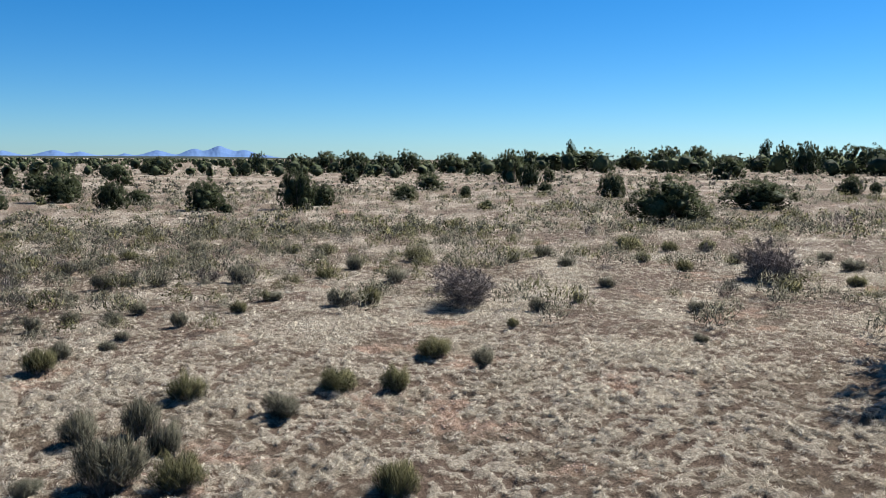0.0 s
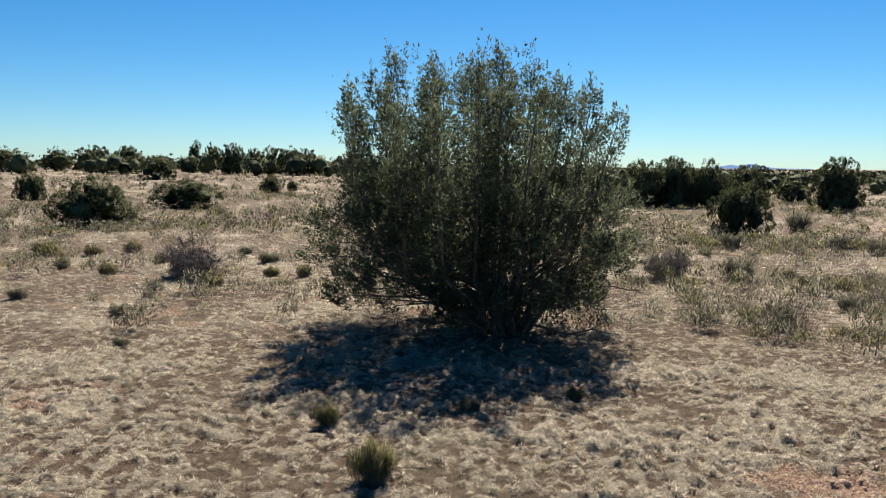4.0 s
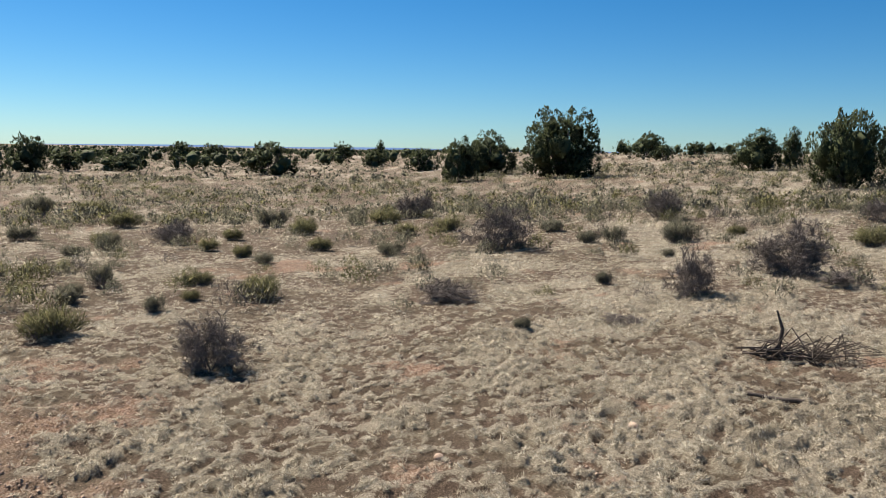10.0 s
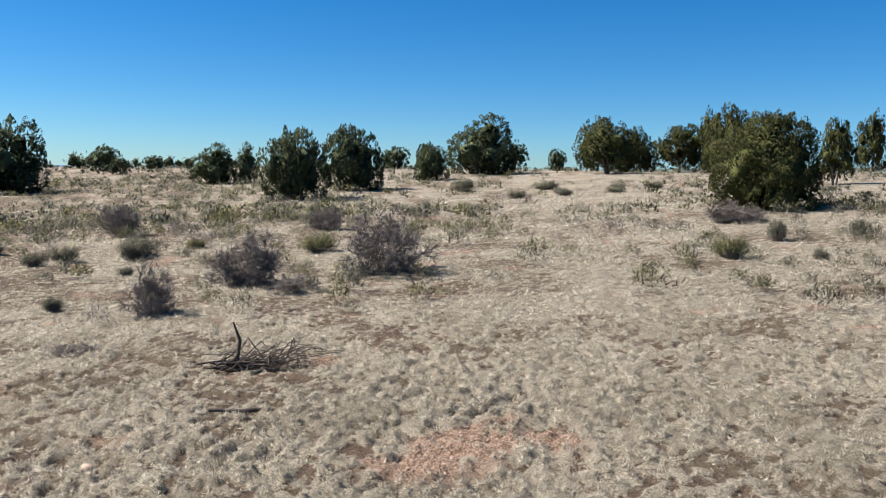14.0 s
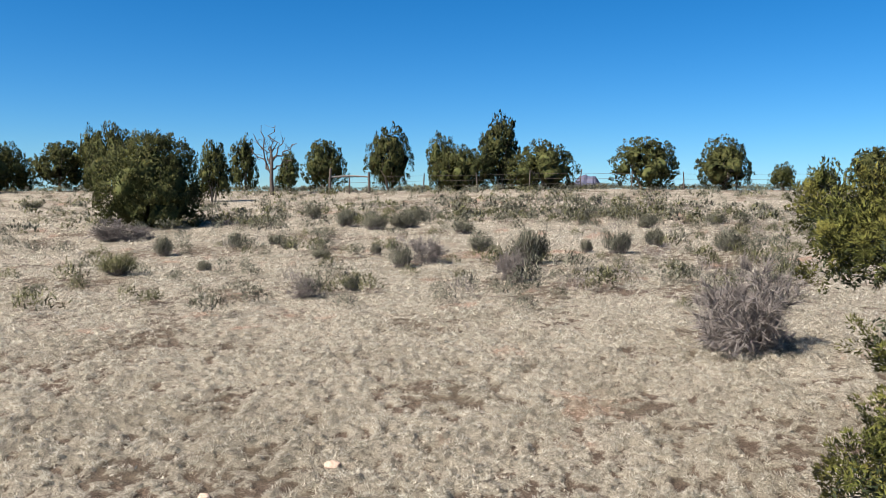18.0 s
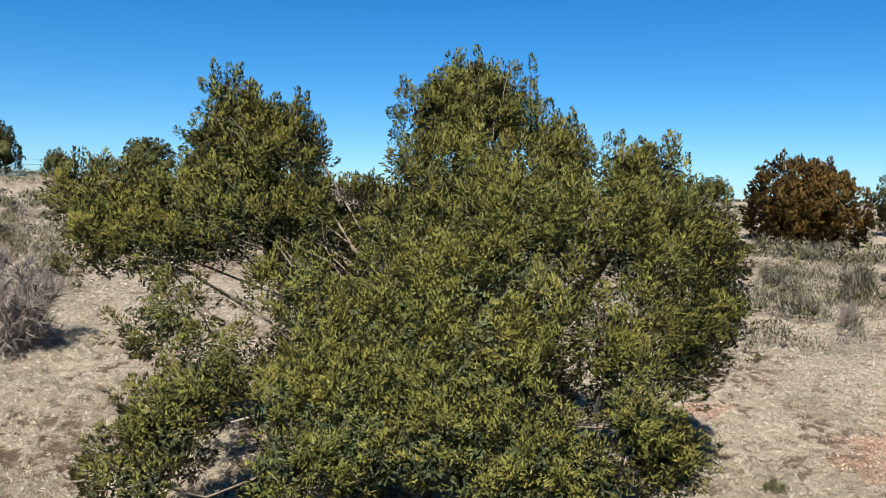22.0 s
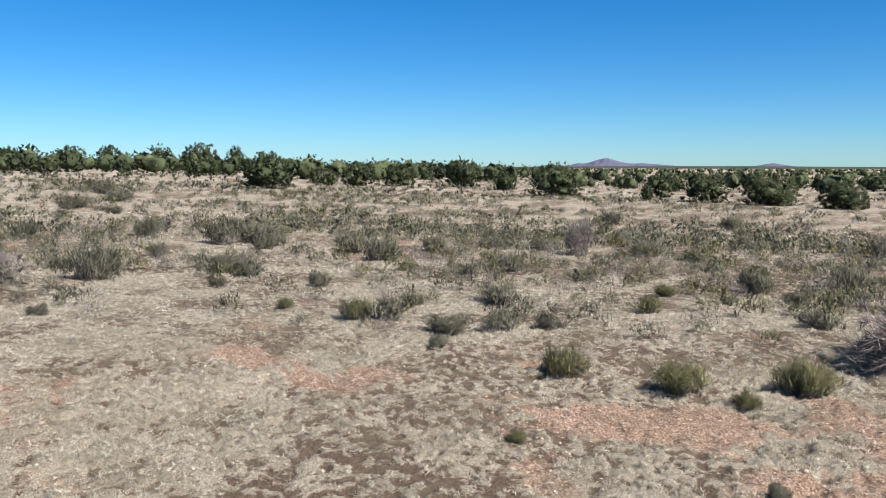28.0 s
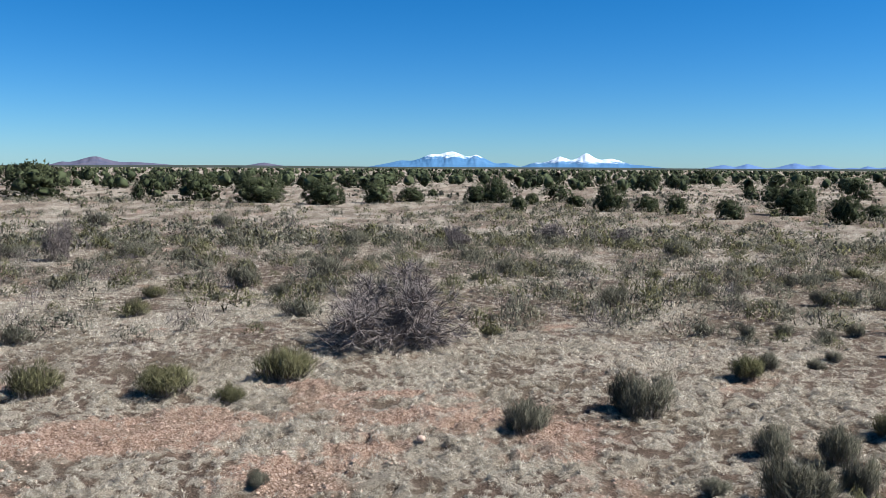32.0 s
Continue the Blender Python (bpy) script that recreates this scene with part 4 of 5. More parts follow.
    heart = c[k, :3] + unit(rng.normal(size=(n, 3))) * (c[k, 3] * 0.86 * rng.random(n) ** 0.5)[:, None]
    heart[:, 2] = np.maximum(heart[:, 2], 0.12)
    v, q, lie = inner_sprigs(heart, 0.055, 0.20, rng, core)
    child("inner_foliage", facing(mesh_from("inner_foliage", v, q, 3, M_JUNIPER), lie), root, "inner foliage in a darker green painted for shade")
    return tagged(root, "broad golden-green juniper in full sun, dense sprays", "tree", "junipers")


sunny_juniper(-5.657, -5.657)


# ---- shrubs ----
def brush_variant(name, seed, mat, stems=1500, slim=0.006, lean=0.75):
    """A unit shrub: fine stems that fan from a woody foot and carry their green on the outer half."""
    rng = np.random.default_rng(seed)
    root = new(name)
    lobes = 9
    la = np.arange(lobes) * 2.39996 + rng.normal(size=lobes) * 0.4
    lr = 0.36 * np.sqrt((np.arange(lobes) + 0.3) / lobes)
    lh = (0.70 + 0.34 * rng.random(lobes)) * (1.05 - 0.9 * lr * (0.5 + 0.5 * rng.random(lobes)))

    def fan(n, start, end, thick, jit):
        """Stems from a share of the way out to another share, within the lobes."""
        k = rng.integers(0, lobes, n)
        a, u = rng.random(n) * 6.28, np.sqrt(rng.random(n))
        tip = np.stack([lr[k] * np.cos(la[k]) + 0.17 * u * np.cos(a), lr[k] * np.sin(la[k]) + 0.17 * u * np.sin(a), lh[k] * (1.0 - 0.42 * u * u)], 1)
        foot = np.stack([tip[:, 0] * 0.42, tip[:, 1] * 0.42, 0 * u - 0.02], 1)
        s = start + (end - start) * rng.random(n)
        length = (0.16 + 0.14 * rng.random(n))
        bow = np.stack([tip[:, 0], tip[:, 1], 0 * u], 1) * (0.35 * lean * s * (1 - s))[:, None]
        pos = foot + (tip - foot) * s[:, None] + bow
        way = unit(tip - foot + rng.normal(size=(n, 3)) * jit)
        v, q = spikes(pos - way * length[:, None] * 0.5, way, length, thick * (0.7 + 0.7 * rng.random(n)), rng)
        v[:, 2] = np.clip(v[:, 2], -0.02, 1.04)
        return v, q

    v, q = fan(stems // 3, 0.05, 0.70, slim * 0.9, 0.16)
    tagged(child("woody_base", mesh_from("woody_base", v, q, 3, M_TWIG), root, "grey woody stems"), kind="stuff")
    v, q = fan(stems, 0.42, 1.0, slim, 0.24)
    child("foliage", facing(mesh_from("foliage", v, q, 3, mat), unit(unit(v * [1, 1, 0.55] - [0, 0, 0.06]) + rng.normal(size=(stems, 3)).repeat(3, 0) * 0.6)), root)
    return root


def dead_variant(seed, mat, stems=10, depth=3, forks=3, lean=1.5, spread=0.8, thick=0.008):
    """A unit dead shrub: bare grey branches that fork again and again."""
    rng = np.random.default_rng(seed)
    root = new("dead_shrub")
    t = Tubes()
    tips, ways = [], []

    def grow(p, d, length, r, level):
        line = [p]
        for i in range(2):
            d = unit(d + rng.normal(size=3) * 0.25 + np.array([0, 0, 0.06]))
            line.append(line[-1] + d * length / 2)
        t.add(line, np.linspace(r, r * 0.7, 3), 4 if level > 1 else 3)
        for k in range(16 if level < 2 else 16):
            tips.append(line[1] + (line[2] - line[1]) * rng.random())
            ways.append(unit(d + rng.normal(size=3) * 0.75 + np.array([0, 0, 0.15])))
        if level:
            for f in range(forks):
                grow(line[-1] if f else line[1], unit(d + rng.normal(size=3) * spread), length * (0.66 + 0.2 * rng.random()), r * 0.64, level - 1)

    for i in range(stems):
        a = i * 2.4 + rng.normal() * 0.3
        e = lean * (0.35 + 0.9 * rng.random())
        grow(np.array([0.05 * math.cos(a), 0.05 * math.sin(a), -0.03]), unit(np.array([e * math.cos(a), e * math.sin(a), 0.75])), 0.26, thick, depth)
    box = np.concatenate(t.v)
    top, wide = np.percentile(box[:, 2], 99) * 1.16, np.percentile(np.abs(box[:, :2]), 98) * 0.92
    fit = np.array([0.5 / wide, 0.5 / wide, 1 / top])
    t.v = [np.maximum(w * fit, [-9, -9, -0.02]) for w in t.v]
    child("bare_crown", t.mesh("bare_crown", mat), root, "bare forking grey wood")
    n = len(tips)
    pos, way = np.array(tips) * fit, np.array(ways)
    low = 420
    a, u = rng.random(low) * 6.28, 0.36 * np.sqrt(rng.random(low))
    pos = np.concatenate([pos, np.stack([u * np.cos(a), u * np.sin(a), 0.32 * rng.random(low)], 1)])
    way = np.concatenate([way, unit(np.stack([np.cos(a), np.sin(a), 0.9 + 0 * a], 1) + rng.normal(size=(low, 3)) * 0.6)])
    n += low
    v, q = spikes(pos, way, 0.09 + 0.13 * rng.random(n), 0.0046, rng)
    v[:, 2] = np.maximum(v[:, 2], -0.02)
    child("twig_mass", mesh_from("twig_mass", v, q, 3, mat), root, "fine dead twigs")
    return root


SOURCES = {
    "rabbitbrush": [brush_variant("rabbitbrush", 101, M_RABBIT), brush_variant("rabbitbrush", 102, M_RABBIT, 1700), brush_variant("rabbitbrush", 103, M_RABBIT, 1400, lean=1.0), brush_variant("rabbitbrush", 104, M_RABBIT, 1600, lean=0.55)],
    "sagebrush": [brush_variant("sagebrush", 111, M_SAGE, 1500, lean=1.0), brush_variant("sagebrush", 112, M_SAGE, 1600), brush_variant("sagebrush", 113, M_SAGE, 1300, lean=1.2), brush_variant("sagebrush", 114, M_SAGE, 1700, lean=0.6), brush_variant("sagebrush", 115, M_SAGE, 1200, slim=0.007)],
    "near_rabbitbrush": [brush_variant("rabbitbrush", 105, M_RABBIT, 3600, slim=0.0042), brush_variant("rabbitbrush", 106, M_RABBIT, 3200, slim=0.0042, lean=1.0)],
    "near_sagebrush": [brush_variant("sagebrush", 116, M_SAGE, 3600, slim=0.0042, lean=1.0), brush_variant("sagebrush", 117, M_SAGE, 3200, slim=0.0042)],
    "dead_shrub": [dead_variant(121, M_TWIG), dead_variant(122, M_TWIG, lean=1.1), dead_variant(123, M_TWIG, spread=0.95, stems=13), dead_variant(124, M_TWIG, stems=8, lean=1.2)],
}
taken = set()


def planted(kind, x, y, tall, wide, pick, label, group):
    src = SOURCES[kind][pick % len(SOURCES[kind])]
    m = Matrix.LocRotScale((x, y, float(height(x, y)) - 0.02), Euler((0, 0, (x * 5.1 + y * 2.3) % 6.28)), (wide, wide, tall))
    if (kind, pick % len(SOURCES[kind])) in taken:
        ob = copy_thing(src, m @ Matrix.Diagonal((1 / src.scale.x, 1 / src.scale.y, 1 / src.scale.z, 1)))
    else:
        taken.add((kind, pick % len(SOURCES[kind])))
        ob = src
        ob.matrix_basis = m
    return tagged(ob, label, "shrub", group)


def rabbitbrush(x, y, tall, wide, pick):
    label = "yellow-green rabbitbrush clump in dry grass" if tall < 0.6 else "tall yellow-green rabbitbrush clump in dry grass"
    planted("near_rabbitbrush" if math.hypot(x, y) < 14 else "rabbitbrush", x, y, tall, wide * 1.22, pick, label, "rabbitbrush clumps")


def sagebrush(x, y, tall, wide, pick):
    label = "grey-green sagebrush clump in dry grass" if wide < 0.9 else "wide grey-green sagebrush clump in dry grass"
    planted("near_sagebrush" if math.hypot(x, y) < 14 else "sagebrush", x, y, tall, wide * 1.12, pick, label, "sagebrush clumps")


def dead_shrub(x, y, tall, wide, pick):
    label = "bare grey dead shrub with tangled twigs" if tall < 1.2 else "large bare grey dead shrub with tangled twigs"
    planted("dead_shrub", x, y, tall * 0.90, wide * 0.92, pick, label, "dead shrubs")


rabbitbrush(-3.45, 10.31, 0.45, 0.46, 1)
rabbitbrush(-1.62, 10.75, 0.42, 0.55, 2)
rabbitbrush(-0.88, 10.73, 0.43, 0.40, 3)
rabbitbrush(-0.39, 12.87, 0.41, 0.57, 4)
sagebrush(0.33, 12.28, 0.33, 0.38, 1)
sagebrush(-2.16, 9.77, 0.32, 0.52, 2)
sagebrush(-4.10, 8.76, 0.42, 0.47, 3)
sagebrush(-3.33, 7.58, 0.59, 0.69, 4)
rabbitbrush(-2.67, 7.55, 0.38, 0.53, 5)
rabbitbrush(-0.67, 7.47, 0.46, 0.43, 6)
rabbitbrush(-4.25, 16.25, 0.34, 0.34, 7)
sagebrush(-2.36, 17.09, 0.51, 0.75, 5)
rabbitbrush(-1.82, 17.58, 0.51, 0.54, 8)
dead_shrub(0.16, 17.29, 0.93, 1.30, 1)
rabbitbrush(0.97, 14.89, 0.25, 0.22, 9)
sagebrush(1.58, 16.24, 0.37, 0.42, 6)
sagebrush(2.47, 17.02, 0.32, 0.34, 7)
sagebrush(4.59, 16.03, 0.31, 0.39, 8)
dead_shrub(7.37, 19.84, 1.11, 1.33, 2)
rabbitbrush(7.48, 18.53, 0.37, 0.50, 10)
rabbitbrush(9.20, 19.12, 0.34, 0.46, 11)
sagebrush(-5.14, 20.16, 0.63, 0.79, 9)
sagebrush(-9.94, 21.51, 0.47, 0.61, 10)
sagebrush(-7.94, 18.99, 0.49, 0.69, 11)
rabbitbrush(-9.66, 23.44, 0.40, 0.57, 12)
sagebrush(-6.97, 19.80, 0.46, 0.62, 12)
sagebrush(-3.89, 17.71, 0.31, 0.53, 13)
sagebrush(-6.19, 14.99, 0.34, 0.35, 14)
sagebrush(-6.07, 15.91, 0.32, 0.39, 15)
sagebrush(-4.96, 14.88, 0.36, 0.36, 16)
sagebrush(-5.60, 13.86, 0.23, 0.29, 17)
sagebrush(-7.35, 14.40, 0.38, 0.35, 18)
sagebrush(-8.02, 17.48, 0.24, 0.31, 19)
sagebrush(-10.01, 18.96, 0.45, 0.37, 20)
rabbitbrush(-3.30, 21.21, 0.36, 0.51, 13)
sagebrush(-2.68, 22.82, 0.48, 0.62, 21)
sagebrush(-1.45, 20.46, 0.44, 0.70, 22)
dead_shrub(-5.98, 20.29, 0.43, 0.52, 3)
sagebrush(3.49, 19.26, 0.34, 0.45, 23)
rabbitbrush(5.95, 21.53, 0.45, 0.50, 14)
rabbitbrush(5.39, 23.72, 0.37, 0.50, 15)
sagebrush(10.78, 24.22, 0.37, 0.54, 24)
sagebrush(3.04, 22.45, 0.41, 0.54, 25)
sagebrush(2.72, 24.90, 0.43, 0.67, 26)
sagebrush(1.70, 23.91, 0.42, 0.57, 27)
rabbitbrush(-1.03, 24.95, 0.56, 0.85, 16)
sagebrush(-5.11, 26.83, 0.38, 0.64, 28)
sagebrush(-8.04, 26.36, 0.46, 0.84, 29)
sagebrush(-3.98, 26.58, 0.47, 0.79, 30)
rabbitbrush(5.68, 26.85, 0.47, 0.88, 17)
rabbitbrush(6.75, 26.14, 0.46, 0.67, 18)
rabbitbrush(8.00, 26.23, 0.49, 0.66, 19)
sagebrush(7.69, 22.84, 0.40, 0.51, 31)
sagebrush(-5.98, 12.42, 0.34, 0.36, 32)
rabbitbrush(4.11, 6.49, 0.54, 0.43, 20)
rabbitbrush(4.58, 8.14, 0.35, 0.31, 21)
sagebrush(3.86, 13.35, 0.17, 0.28, 33)
sagebrush(6.27, 7.73, 0.20, 0.28, 34)
rabbitbrush(9.91, 18.81, 0.39, 0.46, 22)
sagebrush(10.48, 21.91, 0.46, 0.83, 35)
rabbitbrush(7.84, 7.50, 0.19, 0.30, 23)
sagebrush(14.46, 8.51, 0.56, 0.49, 36)
sagebrush(17.46, 8.70, 0.53, 0.78, 37)
sagebrush(19.33, 7.69, 0.37, 0.73, 38)
rabbitbrush(13.60, 4.53, 0.63, 1.08, 24)
dead_shrub(11.62, 1.73, 0.85, 0.91, 4)
rabbitbrush(16.90, 2.97, 0.28, 0.40, 25)
sagebrush(15.51, 3.36, 0.44, 0.48, 39)
rabbitbrush(16.93, 1.56, 0.65, 1.05, 26)
rabbitbrush(18.67, 3.11, 0.40, 0.73, 27)
sagebrush(18.55, 5.12, 0.63, 0.67, 40)
sagebrush(17.08, 5.31, 0.37, 0.58, 41)
sagebrush(23.54, 7.32, 0.40, 0.64, 42)
sagebrush(20.12, 13.25, 0.77, 0.99, 43)
dead_shrub(18.03, 13.91, 0.92, 1.07, 5)
sagebrush(20.85, 11.67, 0.39, 0.56, 44)
sagebrush(21.50, 12.52, 0.45, 0.51, 45)
sagebrush(25.29, 10.21, 0.53, 0.73, 46)
sagebrush(27.20, 9.94, 0.64, 1.07, 47)
rabbitbrush(31.67, 7.99, 0.78, 1.22, 28)
rabbitbrush(25.77, 7.02, 0.58, 0.84, 29)
dead_shrub(27.96, 5.44, 0.75, 1.02, 6)
rabbitbrush(24.84, 3.85, 0.50, 0.65, 30)
rabbitbrush(27.56, 3.55, 0.53, 0.70, 31)
sagebrush(32.13, 2.72, 0.96, 1.37, 48)
rabbitbrush(30.08, 1.37, 0.65, 0.91, 32)
rabbitbrush(23.02, 2.70, 0.45, 0.64, 33)
sagebrush(21.89, 2.02, 0.37, 0.59, 49)
sagebrush(14.97, 9.58, 0.27, 0.37, 50)
sagebrush(29.72, 13.91, 0.70, 0.98, 51)
sagebrush(31.47, 15.93, 0.74, 1.69, 52)
sagebrush(27.64, 18.44, 0.77, 1.13, 53)
sagebrush(37.71, 21.57, 1.23, 1.48, 54)
sagebrush(38.44, 13.47, 0.84, 1.34, 55)
rabbitbrush(37.61, 10.77, 0.81, 1.49, 34)
sagebrush(26.51, 11.98, 0.53, 0.67, 56)
sagebrush(24.24, 17.15, 0.42, 0.56, 57)
sagebrush(16.56, 5.17, 0.36, 0.55, 58)
rabbitbrush(24.66, 0.66, 0.53, 0.76, 35)
sagebrush(22.91, -1.27, 0.51, 0.85, 59)
rabbitbrush(29.18, 1.38, 0.67, 1.00, 36)
dead_shrub(26.90, 5.19, 0.67, 1.19, 7)
sagebrush(24.90, 6.71, 0.71, 0.83, 60)
sagebrush(37.16, 12.81, 0.93, 1.36, 61)
dead_shrub(22.10, -4.26, 1.39, 1.50, 8)
rabbitbrush(28.09, -3.53, 0.65, 1.02, 37)
rabbitbrush(27.66, -2.08, 0.53, 0.84, 38)
dead_shrub(33.91, -2.89, 1.19, 1.36, 9)
rabbitbrush(32.26, -1.55, 0.75, 1.31, 39)
sagebrush(33.08, -0.47, 0.58, 0.90, 62)
dead_shrub(15.74, -2.00, 0.44, 1.05, 10)
sagebrush(12.76, -2.86, 0.21, 0.33, 63)
dead_shrub(12.81, -4.53, 0.18, 0.61, 11)
dead_shrub(14.43, -6.34, 0.98, 0.72, 12)
sagebrush(22.28, -6.67, 0.50, 0.75, 64)
dead_shrub(27.33, -10.74, 1.20, 1.25, 13)
sagebrush(21.57, -8.96, 0.77, 0.98, 65)
sagebrush(16.26, -5.26, 0.34, 0.44, 66)
dead_shrub(16.00, -9.07, 1.26, 1.28, 14)
dead_shrub(14.71, -9.41, 0.32, 1.06, 15)
dead_shrub(15.13, -12.04, 1.58, 1.70, 16)
rabbitbrush(19.20, -12.92, 0.61, 1.10, 40)
dead_shrub(23.76, -16.32, 0.89, 1.02, 17)
sagebrush(19.21, -7.74, 0.28, 0.42, 67)
sagebrush(22.22, -9.16, 0.76, 0.97, 68)
sagebrush(22.61, -7.50, 0.56, 0.81, 69)
sagebrush(25.81, -6.52, 0.57, 0.91, 70)
rabbitbrush(10.29, -18.45, 0.65, 0.96, 41)
sagebrush(10.89, -22.10, 0.70, 0.68, 71)
dead_shrub(14.23, -25.87, 0.82, 1.73, 18)
rabbitbrush(23.27, -22.56, 0.36, 0.54, 42)
rabbitbrush(22.32, -10.96, 0.37, 0.56, 43)
sagebrush(28.18, -38.56, 0.41, 1.16, 72)
sagebrush(31.44, -36.43, 0.65, 1.85, 73)
sagebrush(28.46, -30.75, 0.57, 1.09, 74)
sagebrush(34.02, -32.39, 0.98, 1.56, 75)
sagebrush(8.62, -19.61, 0.35, 0.42, 76)
sagebrush(9.60, -24.10, 0.62, 0.42, 77)
sagebrush(8.78, -25.28, 0.44, 0.53, 78)
sagebrush(7.92, -24.02, 0.37, 0.62, 79)
sagebrush(6.34, -21.96, 0.34, 0.61, 80)
sagebrush(4.93, -22.38, 0.39, 0.36, 81)
sagebrush(3.89, -20.42, 0.73, 0.79, 82)
dead_shrub(3.37, -21.10, 0.80, 0.90, 19)
sagebrush(4.30, -17.04, 0.45, 0.46, 83)
dead_shrub(4.96, -16.01, 0.50, 0.51, 20)
sagebrush(10.95, -16.46, 0.16, 0.30, 84)
sagebrush(10.24, -34.44, 0.72, 0.87, 85)
sagebrush(7.94, -30.85, 0.77, 0.93, 86)
sagebrush(6.56, -29.63, 0.74, 1.03, 87)
sagebrush(5.58, -33.04, 0.73, 1.07, 88)
sagebrush(27.38, -32.98, 0.54, 1.15, 89)
sagebrush(26.22, -35.83, 0.40, 1.20, 90)
sagebrush(26.32, -39.29, 0.43, 1.29, 91)
sagebrush(2.18, -23.65, 0.53, 0.83, 92)
sagebrush(0.71, -20.85, 1.12, 1.14, 93)
dead_shrub(1.05, -18.30, 0.81, 0.57, 21)
sagebrush(-1.57, -22.89, 0.81, 0.89, 94)
sagebrush(-0.75, -23.22, 0.53, 0.40, 95)
sagebrush(-2.76, -25.00, 0.62, 0.79, 96)
sagebrush(8.18, -32.41, 0.70, 0.91, 97)
sagebrush(5.64, -30.32, 0.75, 1.23, 98)
sagebrush(3.23, -28.61, 0.59, 0.93, 99)
sagebrush(-3.07, -30.35, 0.47, 0.73, 100)
sagebrush(-0.92, -31.76, 0.52, 0.73, 101)
dead_shrub(-2.64, -12.50, 1.48, 1.41, 22)
sagebrush(-4.63, -23.97, 0.67, 0.96, 102)
sagebrush(-3.29, -31.58, 0.55, 0.86, 103)
sagebrush(-5.70, -31.75, 0.55, 0.96, 104)
dead_shrub(-19.47, -6.94, 1.16, 1.38, 23)
sagebrush(-20.56, -4.98, 1.02, 1.48, 105)
sagebrush(-21.04, -9.83, 1.14, 0.94, 106)
sagebrush(-17.63, -9.35, 0.67, 0.68, 107)
sagebrush(-22.11, -12.61, 0.59, 0.95, 108)
sagebrush(-23.26, -9.27, 0.61, 1.01, 109)
sagebrush(-30.21, -11.81, 0.79, 1.09, 110)
sagebrush(-28.76, -9.18, 0.73, 1.00, 111)
sagebrush(-25.15, -4.28, 0.56, 0.78, 112)
sagebrush(-30.88, -5.64, 0.95, 1.16, 113)
sagebrush(-28.94, -2.91, 1.13, 1.50, 114)
sagebrush(-27.46, -1.45, 0.79, 0.90, 115)
sagebrush(-21.81, -2.02, 0.56, 1.37, 116)
sagebrush(-21.16, -1.48, 0.48, 0.82, 117)
sagebrush(-19.40, -2.03, 0.38, 0.45, 118)
sagebrush(-19.87, 0.24, 0.55, 0.60, 119)
rabbitbrush(-16.92, -0.46, 0.31, 0.36, 44)
sagebrush(-40.99, -9.08, 0.57, 1.06, 120)
sagebrush(-42.53, -11.45, 0.81, 1.43, 121)
sagebrush(-59.63, -14.01, 1.26, 2.34, 122)
sagebrush(-30.36, -15.98, 0.60, 1.05, 123)
sagebrush(-26.49, -11.29, 0.40, 0.78, 124)
dead_shrub(-16.70, -7.94, 0.62, 0.38, 24)
sagebrush(-32.65, -16.25, 0.71, 1.27, 125)
sagebrush(-23.22, -13.13, 0.54, 1.10, 126)
rabbitbrush(-15.88, 0.90, 0.50, 0.68, 45)
sagebrush(-15.96, 1.54, 0.64, 0.62, 127)
rabbitbrush(-17.40, 2.18, 0.44, 0.50, 46)
sagebrush(-14.68, 2.48, 0.46, 0.92, 128)
sagebrush(-14.85, 3.49, 0.50, 0.85, 129)
sagebrush(-14.94, 4.38, 0.45, 0.56, 130)
sagebrush(-13.38, 2.10, 0.30, 0.34, 131)
rabbitbrush(-11.72, 3.72, 0.55, 0.73, 47)
sagebrush(-18.00, 4.19, 0.61, 1.19, 132)
rabbitbrush(-22.79, 5.61, 0.64, 0.75, 48)
sagebrush(-22.33, 4.24, 0.38, 0.62, 133)
rabbitbrush(-21.30, 7.09, 0.43, 0.48, 49)
rabbitbrush(-22.67, 2.63, 0.39, 0.51, 50)
sagebrush(-27.31, 1.43, 0.86, 1.63, 134)
sagebrush(-25.45, 2.18, 0.89, 1.33, 135)
sagebrush(-30.06, -1.80, 0.86, 2.26, 136)
sagebrush(-28.56, -1.11, 0.60, 0.97, 137)
sagebrush(-27.83, 4.09, 0.67, 0.97, 138)
sagebrush(-30.00, 6.58, 0.56, 0.91, 139)
sagebrush(-29.22, 8.20, 0.58, 1.02, 140)
dead_shrub(-27.45, 9.11, 1.55, 0.77, 25)
rabbitbrush(-8.79, 2.29, 0.17, 0.26, 51)
sagebrush(-52.34, -11.27, 0.75, 2.17, 141)
sagebrush(-45.26, -11.65, 0.81, 1.87, 142)
sagebrush(-16.11, -4.86, 0.30, 0.44, 143)
rabbitbrush(-10.62, 5.03, 0.51, 0.84, 52)
rabbitbrush(-9.82, 5.55, 0.33, 0.38, 53)
rabbitbrush(-10.40, 6.71, 0.65, 0.85, 54)
dead_shrub(-11.30, 9.35, 1.55, 2.08, 26)
rabbitbrush(-10.66, 11.23, 0.29, 0.50, 55)
sagebrush(-14.50, 9.60, 0.49, 0.91, 144)
sagebrush(-18.92, 10.82, 0.80, 1.02, 145)
rabbitbrush(-16.64, 7.09, 0.49, 0.56, 56)
rabbitbrush(-18.71, 8.40, 0.36, 0.56, 57)
sagebrush(-17.45, 9.32, 0.20, 0.53, 146)
sagebrush(-19.21, 13.45, 0.81, 1.28, 147)
